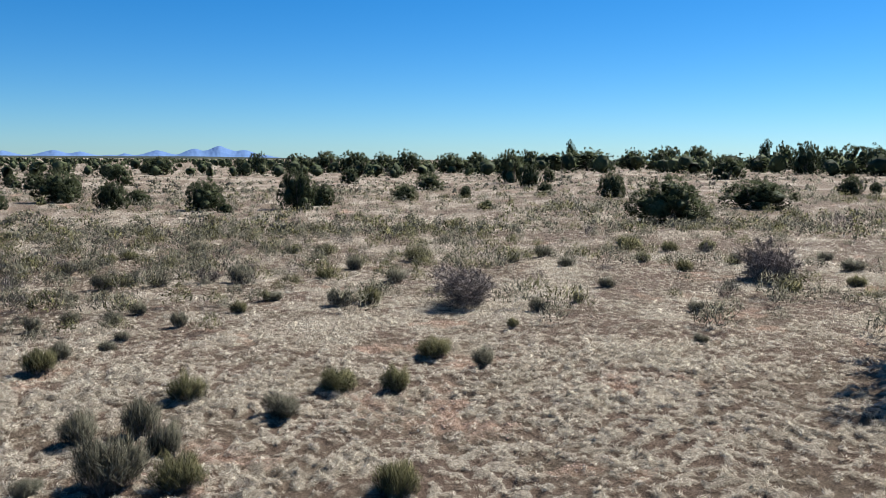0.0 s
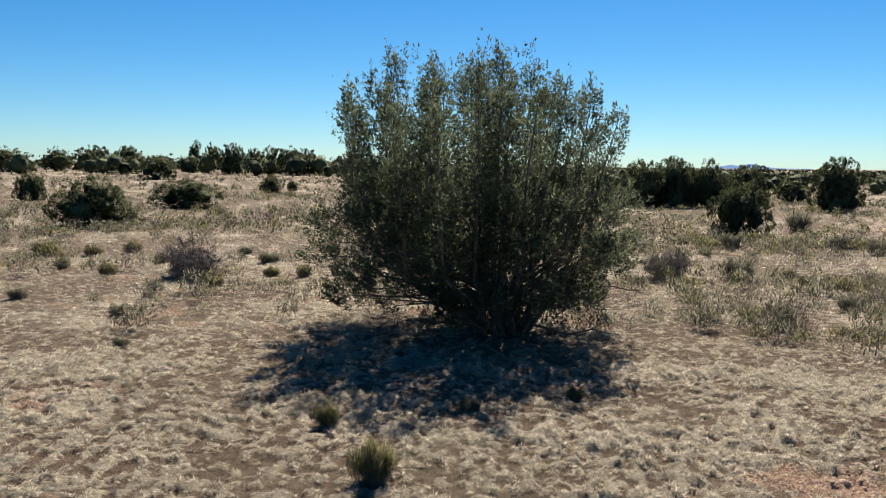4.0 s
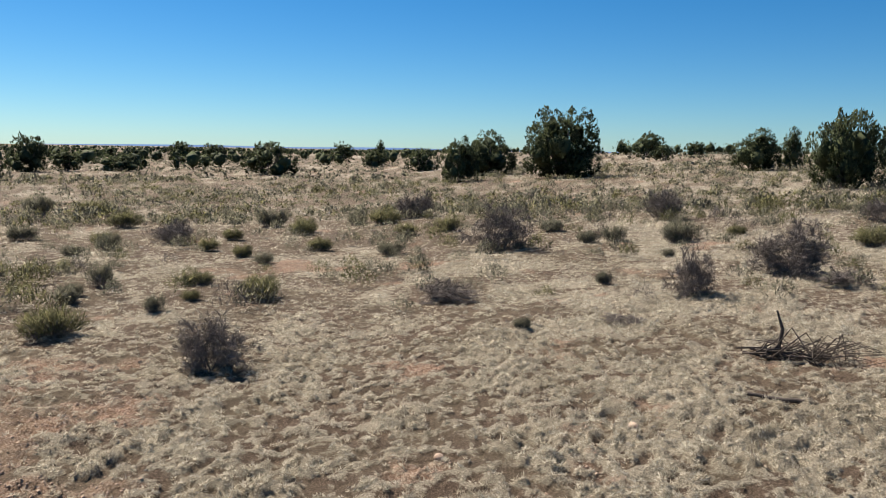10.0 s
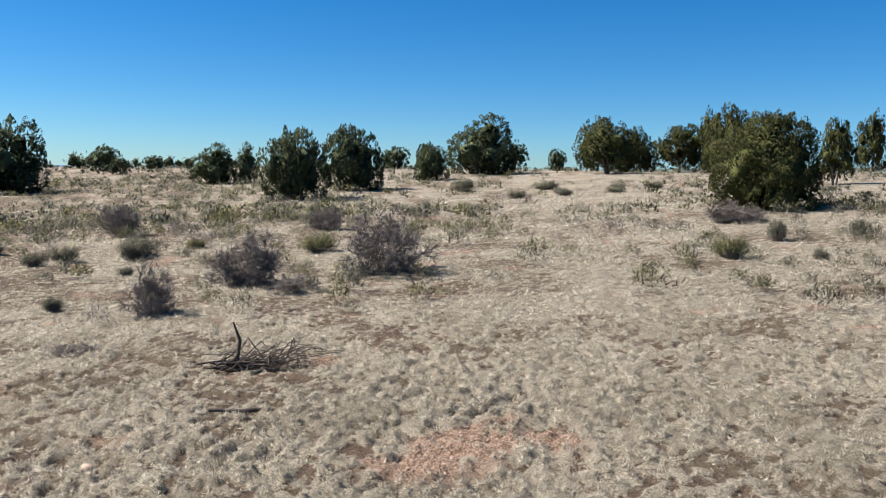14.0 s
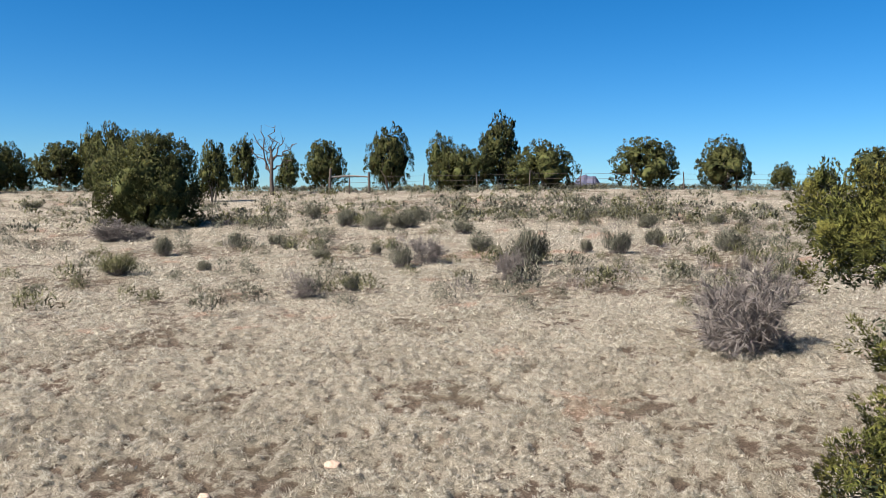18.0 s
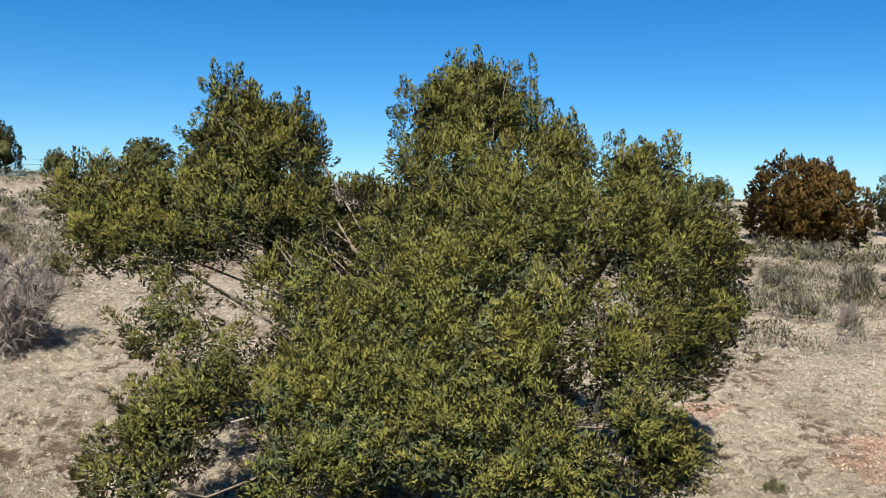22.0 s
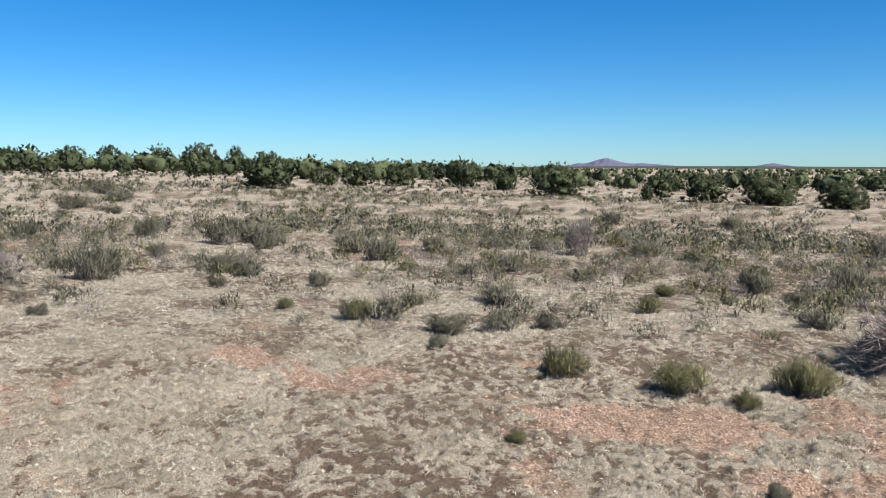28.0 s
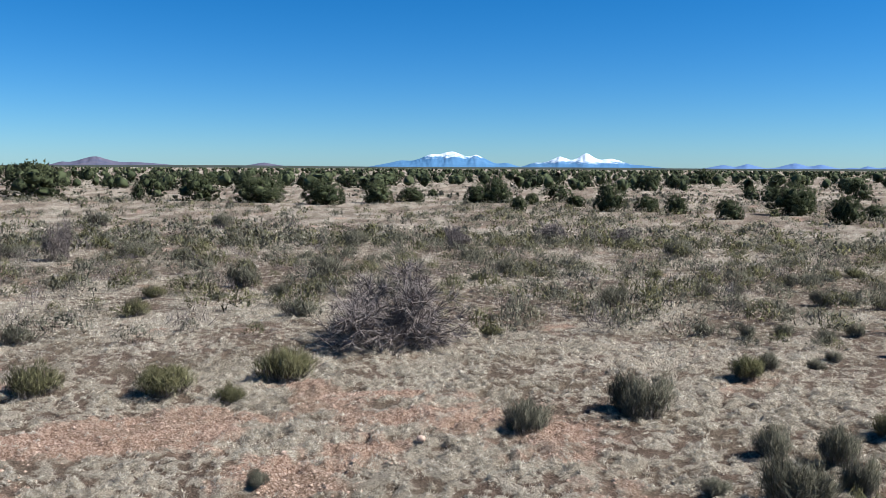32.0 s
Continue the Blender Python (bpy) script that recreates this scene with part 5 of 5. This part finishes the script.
sagebrush(-16.61, 17.91, 0.58, 0.77, 148)
sagebrush(-16.31, 18.71, 0.43, 0.50, 149)
sagebrush(-15.91, 16.09, 0.32, 0.50, 150)
sagebrush(-17.32, 10.86, 0.36, 0.67, 151)
sagebrush(-27.06, 11.28, 0.68, 1.40, 152)
sagebrush(-25.68, 12.40, 0.50, 0.97, 153)
sagebrush(-42.99, 15.94, 0.97, 1.56, 154)
sagebrush(-37.41, 19.87, 1.04, 1.14, 155)
sagebrush(-25.59, 19.07, 0.76, 1.20, 156)
dead_shrub(-24.25, 22.92, 0.87, 0.57, 27)
sagebrush(-19.88, 19.70, 0.45, 0.78, 157)
sagebrush(-7.02, 4.34, 0.18, 0.27, 158)
sagebrush(-6.55, 7.63, 0.50, 0.66, 159)
sagebrush(-5.92, 8.99, 0.69, 0.87, 160)
rabbitbrush(-5.97, 11.80, 0.46, 0.49, 58)
sagebrush(-7.97, 14.01, 0.32, 0.48, 161)
sagebrush(-11.10, 15.59, 0.53, 0.92, 162)
rabbitbrush(-11.06, 16.96, 0.34, 0.61, 59)
rabbitbrush(-12.99, 19.99, 0.40, 0.54, 60)
sagebrush(-10.48, 18.29, 0.49, 0.69, 163)
sagebrush(-9.71, 22.31, 0.41, 0.62, 164)
rabbitbrush(-9.47, 24.48, 0.31, 0.53, 61)
sagebrush(-7.74, 19.80, 0.42, 0.60, 165)
sagebrush(-7.04, 15.17, 0.29, 0.41, 166)
sagebrush(-3.56, 9.04, 0.51, 0.49, 167)
sagebrush(-3.10, 8.49, 0.43, 0.40, 168)
sagebrush(-4.01, 7.46, 0.21, 0.34, 169)
sagebrush(-5.62, 13.27, 0.25, 0.34, 170)
sagebrush(-15.83, 25.80, 0.71, 1.11, 171)
dead_shrub(-19.64, 27.86, 0.82, 0.87, 28)
dead_shrub(-22.28, 26.68, 0.96, 1.15, 29)
dead_shrub(-22.88, 21.94, 0.89, 0.86, 30)
rabbitbrush(-7.56, -4.36, 0.20, 0.22, 1)


# ---- fence, snag and fallen wood on the rise ----
def fence():
    rng = np.random.default_rng(5)
    root = new("wire_fence")
    root.location = (0, 0, 0)
    line = [(14.9, -54.0), (12.4, -54.7)] + [(12.4 - 3.5 * i, -54.7 - 4.6 * min(1, i / 4)) for i in range(1, 11)]
    tops = []
    for i, (x, y) in enumerate(line):
        z = float(height(x, y))
        tall = (1.75 if i == 0 else 1.45 if i == 1 else 1.25 + 0.15 * rng.random())
        wood = Tubes()
        wide = 0.09 if i < 2 else 0.045
        wood.add([(x, y, z - 0.2), (x + rng.normal() * 0.02, y, z + tall * 0.5), (x + rng.normal() * 0.05, y, z + tall)], [wide * 1.1, wide, wide * 0.85], 7)
        child("post", wood.mesh("post", M_DARKWOOD), root)
        tops.append((x, y, z, tall))
    rail = Tubes()
    a, b = tops[0], tops[1]
    rail.add([(a[0], a[1], a[2] + 1.15), ((a[0] + b[0]) / 2, (a[1] + b[1]) / 2, (a[2] + b[2]) / 2 + 1.20), (b[0], b[1], b[2] + 1.12)], [0.06, 0.055, 0.06], 7)
    child("rail", rail.mesh("rail", M_DEADWOOD), root, "weathered cross rail")
    mid = Tubes()
    mid.add([((a[0] + b[0]) / 2, (a[1] + b[1]) / 2, a[2] - 0.2), ((a[0] + b[0]) / 2, (a[1] + b[1]) / 2, a[2] + 1.15)], [0.06, 0.05], 7)
    child("post", mid.mesh("post", M_DARKWOOD), root)
    for h in (0.4, 0.75, 1.1):
        wire = Tubes()
        wire.add([(p[0], p[1], p[2] + h) for p in tops], [0.008] * len(tops), 4)
        child("wire", wire.mesh("wire", M_DARKWOOD), root, "thin rusty strand")
    tagged(root, "rough wooden post and wire fence with a braced end", "fence")


fence()


def snag(x, y, tall):
    rng = np.random.default_rng(9)
    root = new("dead_tree")
    root.location = (x, y, float(height(x, y)) - 0.05)
    t = Tubes()
    tips = [(-0.2, 0.0, 1.0), (0.7, 0.1, 1.0), (0.25, -0.1, 0.86), (-0.9, 0.1, 0.82), (1.5, 0.0, 0.66), (-1.7, 0.1, 0.74), (-1.3, -0.2, 0.52), (1.1, 0.3, 0.84)]
    t.add([(0, 0, -0.1), (0.05, 0, tall * 0.25), (0.0, 0.05, tall * 0.5), (0.1, 0, tall * 0.7)], [0.16, 0.13, 0.10, 0.06], 8)
    for tx, ty, tz in tips:
        end = np.array([tx, ty, tz * tall])
        start = np.array([0.02, 0.0, tall * (0.25 + 0.3 * rng.random())])
        limb(t, start, end, 0.07, 0.018, rng, 0.16, 7, 6)
        for k in range(6):
            p = start + (end - start) * (0.45 + 0.5 * rng.random())
            limb(t, p, p + rng.normal(size=3) * [0.3, 0.3, 0.2] + [0, 0, 0.25], 0.022, 0.006, rng, 0.2, 4, 4)
    child("trunk", t.mesh("trunk", M_DARKWOOD), root)
    tagged(root, "dead leafless tree with dark forked branches", "dead tree")


snag(18.6, -53.3, 4.6)


def fallen_branch(x, y):
    rng = np.random.default_rng(14)
    root = new("fallen_branch")
    root.location = (x, y, float(height(x, y)))
    side = unit(np.array([-0.52, -0.85, 0.0]))
    t = Tubes()
    t.add([side * -0.55 + [0, 0, 0.02], side * -0.35 + [0, 0, 0.15], side * -0.32 + [0, 0, 0.38], side * -0.40 + [0, 0, 0.62]], [0.035, 0.03, 0.024, 0.010], 6)
    child("upright_stub", t.mesh("upright_stub", M_DARKWOOD), root, "dark bent upright stub")
    for k in range(46):
        m = Tubes()
        a = side * (-0.75 + 0.5 * rng.random()) + rng.normal(size=3) * [0.12, 0.12, 0.02] + [0, 0, 0.05]
        b = side * (0.1 + 0.9 * rng.random()) + rng.normal(size=3) * [0.18, 0.18, 0.05] + [0, 0, 0.12]
        b[2] = max(0.02, b[2])
        a[2] = max(0.02, a[2])
        limb(m, a, b, 0.011 * rng.random() + 0.005, 0.003, rng, 0.30, 6, 5)
        child("bough", m.mesh("bough", M_DARKWOOD), root)
    tagged(root, "fallen dead juniper branch lying on the grass", "branch")


fallen_branch(10.07, -6.04)


def log(x, y, long, turn):
    rng = np.random.default_rng(15)
    root = new("fallen_stick")
    root.matrix_basis = Matrix.LocRotScale((x, y, float(height(x, y)) + 0.03), Euler((0, 0, turn)), None)
    t = Tubes()
    limb(t, [-long / 2, 0, 0], [long / 2, 0, 0.02], 0.032, 0.02, rng, 0.05, 6, 6)
    child("wood", t.mesh("wood", M_DARKWOOD), root)
    tagged(root, "short dark dead stick lying on dry grass", "stick")


log(8.59, -4.84, 0.62, radians(60))


def rock(x, y, size, seed):
    rng = np.random.default_rng(seed)
    bm = bmesh.new()
    bmesh.ops.create_icosphere(bm, subdivisions=2, radius=size)
    for v in bm.verts:
        k = 1 + 0.25 * noise.noise(v.co * (2.2 / size) * 0.5 + Vector((seed, 0, 0)))
        v.co = Vector((v.co.x * k * 1.2, v.co.y * k, v.co.z * k * 0.7))
    me = bpy.data.meshes.new("stone")
    bm.to_mesh(me)
    bm.free()
    me.materials.append(M_STONE)
    ob = new("stone", me)
    ob.location = (x, y, float(height(x, y)) + size * 0.3)
    tagged(ob, "pale tan stone lying in dry grass", "stone", "loose stones")


M_STONE = make_bark("pale_stone", (0.30, 0.195, 0.140), (0.56, 0.43, 0.335), 22.0)
for k, (x, y, s) in enumerate(((2.15, -7.6, 0.07), (7.7, -1.0, 0.05), (8.0, -3.0, 0.055), (7.9, 4.0, 0.05), (3.1, -6.9, 0.05), (-6.9, 6.3, 0.05), (-7.6, 5.0, 0.045))):
    rock(x, y, s, k + 3)


# ---- far woods ----
def far_woods():
    """Junipers too far off to tell apart, out on the plain."""
    rng = np.random.default_rng(61)
    sets = []
    for a0, a1, r0, r1, count, lift in ((286, 334, 110, 420, 420, 1.0), (334, 365, 130, 520, 260, 1.1), (2, 32, 130, 330, 240, 1.4), (32, 60, 90, 260, 190, 1.1), (60, 100, 150, 600, 260, 1.0), (52, 84, 110, 260, 120, 1.0), (250, 288, 110, 330, 260, 1.4), (100, 124, 130, 260, 40, 1.0)) + tuple((a, a + 23, 380, 1300, 420, 1.15) for a in (-78, -55, -32, -9, 14, 37, 60, 83)):
        az = np.radians(a0 + (a1 - a0) * rng.random(count))
        r = r0 + (r1 - r0) * rng.random(count) ** 1.2
        x, y = r * np.sin(az), r * np.cos(az)
        tall = (1.7 + 1.5 * rng.random(count)) * lift
        wide = tall * (0.8 + 0.7 * rng.random(count))
        m = 70 if r0 < 300 else 8
        c = np.stack([x, y, ground(x, y)], 1).repeat(m, 0)
        d = unit(rng.normal(size=(count * m, 3)))
        d[:, 2] = d[:, 2] * 0.5 + 0.5
        rad = 0.55 + 0.5 * rng.random(count * m)[:, None]
        pos = c + d * rad * np.stack([wide / 2, wide / 2, tall * 0.86], 1).repeat(m, 0)
        way = unit(d * [1, 1, 0.6] + [0, 0, 0.25] + rng.normal(size=d.shape) * 0.4)
        size = (0.11 if r0 < 300 else 0.18) * tall.repeat(m) * (0.7 + 0.6 * rng.random(count * m))
        v, _ = spikes(pos - way * size[:, None] * 0.5, way, size * 1.2, size * 0.42, rng)
        sets.append((v, np.arange(len(v)), d.repeat(3, 0)))
        sets.append(dense_hearts(np.stack([x, y, ground(x, y) + 0.38 * tall], 1), np.stack([wide * 0.28, wide * 0.28, tall * 0.36], 1), rng, 0.25))
    v, q, lie = gathered(sets)
    ob = new("far_woods", facing(mesh_from("far_woods", v, q, 3, M_JUNIPER), lie))
    tagged(ob, "distant scattered dark juniper woods on the plain", "woods", kind="stuff")


far_woods()


# ---- distant hills and mountains ----
def make_hill_material(name, low, high, snow=None, line=0.0):
    m, nt, b = material(name, 1.0, 0.0)
    p = world_coord(nt)
    v = noise_node(nt, 0.012, 6.0, 0.65, p)
    col = ramp(nt, v, [(0.3, low), (0.7, high)])
    if snow:
        sep = nt.nodes.new("ShaderNodeSeparateXYZ")
        nt.links.new(p, sep.inputs[0])
        w = nt.nodes.new("ShaderNodeMath")
        w.operation = 'MULTIPLY_ADD'
        w.inputs[1].default_value = 75.0
        nt.links.new(noise_node(nt, 0.02, 6.0, 0.75, p), w.inputs[0])
        nt.links.new(sep.outputs[2], w.inputs[2])
        sc = nt.nodes.new("ShaderNodeMath")
        sc.operation = 'MULTIPLY'
        sc.inputs[1].default_value = 0.005
        nt.links.new(w.outputs[0], sc.inputs[0])
        col = mix(nt, ramp(nt, sc.outputs[0], [((line + 36) * 0.005, (0, 0, 0)), ((line + 44) * 0.005, (1, 1, 1))]), col, snow)
    nt.links.new(col, b.inputs["Base Color"])
    return m


# Distance haze is painted blue into the four hill colours below.
M_HAZE_BLUE = make_hill_material("haze_tinted_hills", (0.085, 0.150, 0.290), (0.115, 0.190, 0.345))
M_NEARHILL = make_hill_material("haze_tinted_scrub_hills", (0.070, 0.082, 0.128), (0.125, 0.112, 0.145))
M_SNOWY = make_hill_material("haze_tinted_snowy_mountain", (0.055, 0.140, 0.260), (0.085, 0.185, 0.320), snow=(0.52, 0.60, 0.68), line=53.0)
M_SNOWY_LOW = make_hill_material("haze_tinted_snowy_ridge", (0.055, 0.135, 0.250), (0.085, 0.180, 0.310), snow=(0.52, 0.60, 0.68), line=31.0)
M_PLAIN = make_hill_material("far_wooded_plain", (0.030, 0.042, 0.040), (0.070, 0.075, 0.062))


def mountain(name, label, mat, dist, az0, az1, peaks, seed, jag=0.12, deep=500):
    """A ridge of hills between two bearings; peaks are bearing, height angle and spread in degrees."""
    rng = np.random.default_rng(seed)
    na, nd = 220, 25
    az = np.linspace(az0, az1, na)
    h = np.zeros(na)
    for pa, pe, pw in peaks:
        h = (h ** 4 + (pe * np.exp(-np.abs((az - pa) / pw) ** 1.5)) ** 4) ** 0.25
    edge = np.clip(np.minimum(az - az0, az1 - az) / (0.12 * (az1 - az0)), 0, 1)
    for k in range(5):
        f = 2 ** k * 9 / (az1 - az0)
        h = h * (1 + jag / (1 + 0.7 * k) * np.sin(f * az + rng.random() * 6.28))
    h = h * edge ** 0.7
    depth = np.linspace(-1, 1, nd)
    a, d = np.meshgrid(np.radians(az), depth, indexing="ij")
    gul = 1 + 0.34 * (layered(np.degrees(a) * 3.0, d * 2.5, 1.0, 4, seed + 60) - 0.5)
    z = (dist * np.tan(np.radians(h)) + 3)[:, None] * (1 - np.abs(d) ** 0.95) * np.where(np.abs(d) < 0.02, 1, gul) - 6 * np.abs(d)
    r = dist + d * deep
    v = np.stack([r * np.sin(a), r * np.cos(a), z], -1).reshape(-1, 3)
    i, j = np.meshgrid(np.arange(na - 1), np.arange(nd - 1), indexing="ij")
    q = np.stack([i * nd + j, i * nd + j + 1, (i + 1) * nd + j + 1, (i + 1) * nd + j], -1).reshape(-1, 4)
    me = mesh_from(name, v, q[:, ::-1], 4, mat)
    me.polygons.foreach_set("use_smooth", np.ones(len(me.polygons), dtype=bool))
    tagged(new(name, me), label, "mountain", kind="structure")


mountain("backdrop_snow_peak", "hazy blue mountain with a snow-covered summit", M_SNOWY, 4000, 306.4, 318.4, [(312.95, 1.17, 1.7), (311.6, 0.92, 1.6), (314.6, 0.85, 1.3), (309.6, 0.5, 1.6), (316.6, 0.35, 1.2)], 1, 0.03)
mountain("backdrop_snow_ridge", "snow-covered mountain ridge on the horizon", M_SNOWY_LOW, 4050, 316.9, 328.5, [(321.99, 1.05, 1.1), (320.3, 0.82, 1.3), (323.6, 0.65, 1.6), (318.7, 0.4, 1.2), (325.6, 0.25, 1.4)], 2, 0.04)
mountain("backdrop_butte", "low rounded scrubby hill on the horizon", M_NEARHILL, 3600, 286.6, 298.0, [(289.83, 0.60, 1.5), (292.2, 0.28, 2.2), (287.9, 0.26, 0.9)], 3, 0.03)
mountain("backdrop_low_hill", "low dark hill on the horizon", M_NEARHILL, 3700, 297.0, 304.5, [(300.31, 0.27, 1.2)], 4, 0.03)
mountain("backdrop_blue_hills", "hazy blue wooded hills on the horizon", M_HAZE_BLUE, 3900, 327.5, 339.9, [(332.3, 0.34, 0.9), (330.8, 0.28, 1.0), (335.1, 0.40, 1.1), (336.6, 0.34, 0.9), (338.4, 0.15, 1.0)], 5, 0.03)
mountain("backdrop_blue_peak", "hazy blue mountain on the horizon", M_HAZE_BLUE, 4000, 337.8, 349.5, [(345.06, 0.80, 1.3), (343.5, 0.60, 1.0), (341.2, 0.45, 1.1), (346.6, 0.52, 1.2), (339.2, 0.24, 0.7), (348.0, 0.2, 1.0)], 6, 0.03)
mountain("backdrop_mesa", "faint haze-tinted blue mesa on the horizon", M_HAZE_BLUE, 4100, 53.5, 61.0, [(57.4, 0.28, 0.9), (56.2, 0.20, 0.7)], 7, 0.02)
mountain("backdrop_far_ridge", "faint haze-tinted blue ridge along the horizon", M_HAZE_BLUE, 4300, 70.0, 118.0, [(80, 0.10, 6), (93, 0.12, 7), (106, 0.10, 6)], 8, 0.05)
mountain("backdrop_red_hill", "hazy reddish cinder cone above the rise", M_NEARHILL, 2600, 179.6, 184.5, [(182.04, 1.75, 0.9), (181.6, 1.6, 0.8), (182.6, 1.65, 0.9)], 9, 0.02)
mountain("backdrop_wooded_plain", "dark wooded plain along the horizon", M_PLAIN, 2500, 282.0, 352.0, [(298, 0.09, 16), (322, 0.08, 16), (343, 0.08, 12)], 10, 0.05)


# ---- scattered low brush, uncounted ----
def scattered_brush(name, mat, share, seed, r0, r1, m, long, slim, label="scattered low dry brush across the grassland"):
    """Low rounded clumps: stems that fan from each foot to a lumpy dome."""
    rng = np.random.default_rng(seed)
    az = rng.random(share * 4) * 360
    r = r0 + (r1 - r0) * rng.random(share * 4) ** 1.2
    x, y = r * np.sin(np.radians(az)), r * np.cos(np.radians(az))
    dens = np.interp(az, [0, 30, 45, 58, 108, 128, 140, 165, 200, 230, 248, 360], [.9, .9, .8, 1.1, 1.1, .60, .28, .70, .8, .8, 1.0, .9])
    dens = dens * np.clip((r - 12) / 12, 0.15, 1) * np.clip(3.2 * (layered(x, y, 0.11, 3, 40) - 0.34), 0.18, 1)
    keep = np.flatnonzero(rng.random(len(az)) < dens)[:share]
    x, y = x[keep], y[keep]
    k = len(x)
    tall = 0.28 + 0.34 * rng.random(k) ** 1.5
    wide = tall * (1.4 + 0.9 * rng.random(k))
    t2 = rng.random(k * m) * 6.28
    u = np.sqrt(rng.random(k * m))
    side = 0.8 + 0.25 * np.sin(3 * t2 + (rng.random(k) * 6.28).repeat(m))
    tip = np.stack([u * np.cos(t2) * side * 0.5, u * np.sin(t2) * side * 0.5, np.sqrt(np.clip(1 - u * u * 0.85, 0.1, 1)) * (0.8 + 0.25 * rng.random(k * m))], 1)
    foot = tip * [0.45, 0.45, 0]
    s = 0.40 + 0.60 * rng.random(k * m) ** 0.6
    size = np.stack([wide, wide, tall], 1).repeat(m, 0)
    lie = unit(tip * [1.6, 1.6, 0.9] + rng.normal(size=tip.shape) * 0.5)
    length = tall.repeat(m) * long * (0.6 + 0.8 * rng.random(k * m))
    way = unit(unit(tip - foot) * 0.8 + rng.normal(size=tip.shape) * 0.45)
    pos = np.stack([x, y, height(x, y)], 1).repeat(m, 0) + (foot + (tip - foot) * s[:, None]) * size - way * length[:, None] * 0.5
    v, q = spikes(pos, way, length, length * slim, rng)
    tagged(new(name, facing(mesh_from(name, v, q, 3, mat), lie.repeat(3, 0))), label, "brush", kind="stuff")


scattered_brush("scattered_sagebrush", M_SAGE, 1700, 71, 15, 36, 170, 0.20, 0.10)
scattered_brush("scattered_rabbitbrush", M_RABBIT, 1000, 72, 15, 36, 170, 0.20, 0.10)
scattered_brush("scattered_dead_brush", M_TWIG, 520, 76, 15, 42, 90, 0.42, 0.024, "scattered low bare grey dead brush")
scattered_brush("distant_sagebrush", M_SAGE, 7000, 73, 32, 80, 44, 0.23, 0.24)
scattered_brush("distant_rabbitbrush", M_RABBIT, 3600, 74, 32, 80, 44, 0.23, 0.24)
scattered_brush("far_sagebrush", M_SAGE, 11000, 75, 72, 220, 9, 0.42, 0.50)


# ---- turf ----
def turf(name, r0, r1, density, blades, size, long, wide, seed):
    """Tufts of curled dry grass: short splayed blades that lean out from each crown."""
    rng = np.random.default_rng(seed)
    n = int(math.pi * (r1 * r1 - r0 * r0) * density)
    r = np.sqrt(r0 * r0 + (r1 * r1 - r0 * r0) * rng.random(n))
    a = rng.random(n) * 2 * np.pi
    x, y = r * np.sin(a), r * np.cos(a)
    bare, lush, crest = soil(x, y), cover(x, y), humps(x, y)
    keep = (rng.random(n) > bare * 0.88) & (rng.random(n) < (0.60 + 0.50 * lush) * np.clip(2.6 * crest - 0.75, 0.03, 1))
    x, y, lush = x[keep], y[keep], lush[keep]
    n = len(x)
    grow = (0.6 + 0.7 * rng.random(n) ** 1.4) * (0.75 + 0.4 * lush)
    m = n * blades
    g = grow.repeat(blades)
    t = rng.random(m) * 2 * np.pi
    u = np.sqrt(rng.random(m))
    px, py = x.repeat(blades) + np.cos(t) * u * size * g, y.repeat(blades) + np.sin(t) * u * size * g
    pos = np.stack([px, py, height(px, py) + 0.45 * size * g * (1 - u * u)], 1)
    d = np.stack([np.cos(t) * u, np.sin(t) * u, 0.28 + 0.5 * rng.random(m)], 1)
    b, bf = spikes(pos, unit(d + rng.normal(size=(m, 3)) * 0.42), long * g * (0.6 + 0.8 * rng.random(m)), wide * (0.7 + 0.6 * rng.random(m)), rng)
    me = mesh_from(name, b, bf, 3, M_GRASS)
    lie = unit(np.stack([np.cos(t) * u, np.sin(t) * u, 0.68 + 0 * t], 1) + rng.normal(size=(m, 3)) * 0.22)
    facing(me, lie.repeat(3, 0), "tuft_normal")
    tagged(new(name, me), "tufts of curled pale dry grass", "grass", kind="stuff")


turf("grass_near", 6.6, 13.0, 170, 18, 0.040, 0.042, 0.0042, 1)
turf("grass_centre", 0.0, 6.6, 120, 12, 0.050, 0.045, 0.0050, 4)
turf("grass_middle", 13.0, 24.0, 88, 13, 0.060, 0.050, 0.0056, 2)
turf("grass_far", 24.0, 44.0, 15, 7, 0.12, 0.085, 0.0110, 3)


def pebbles():
    """Small pale stones on the bare earth."""
    rng = np.random.default_rng(81)
    r = 6 + 9 * rng.random(240000)
    a = rng.random(240000) * 6.283
    x, y = r * np.sin(a), r * np.cos(a)
    k = np.flatnonzero(soil(x, y) > 0.12 + 0.6 * rng.random(240000))[:14000]
    x, y = x[k], y[k]
    n = len(x)
    s = 0.006 + 0.016 * rng.random(n) ** 3
    d = np.array([[1, 0, 0], [0, 1, 0], [-1, 0, 0], [0, -1, 0], [0, 0, 0.7], [0, 0, -0.5]])
    v = np.stack([x, y, height(x, y) + s * 0.3], 1)[:, None] + d[None] * s[:, None, None] * (0.6 + 0.7 * rng.random((n, 6, 1)))
    f = np.array([[0, 1, 4], [1, 2, 4], [2, 3, 4], [3, 0, 4], [1, 0, 5], [3, 2, 5]])
    faces = (f[None] + (np.arange(n) * 6)[:, None, None]).reshape(-1, 3)
    ob = new("pebbles", mesh_from("pebbles", v.reshape(-1, 3), faces, 3, M_STONE))
    tagged(ob, "small pale pebbles strewn on bare soil", "pebbles", kind="stuff")


pebbles()
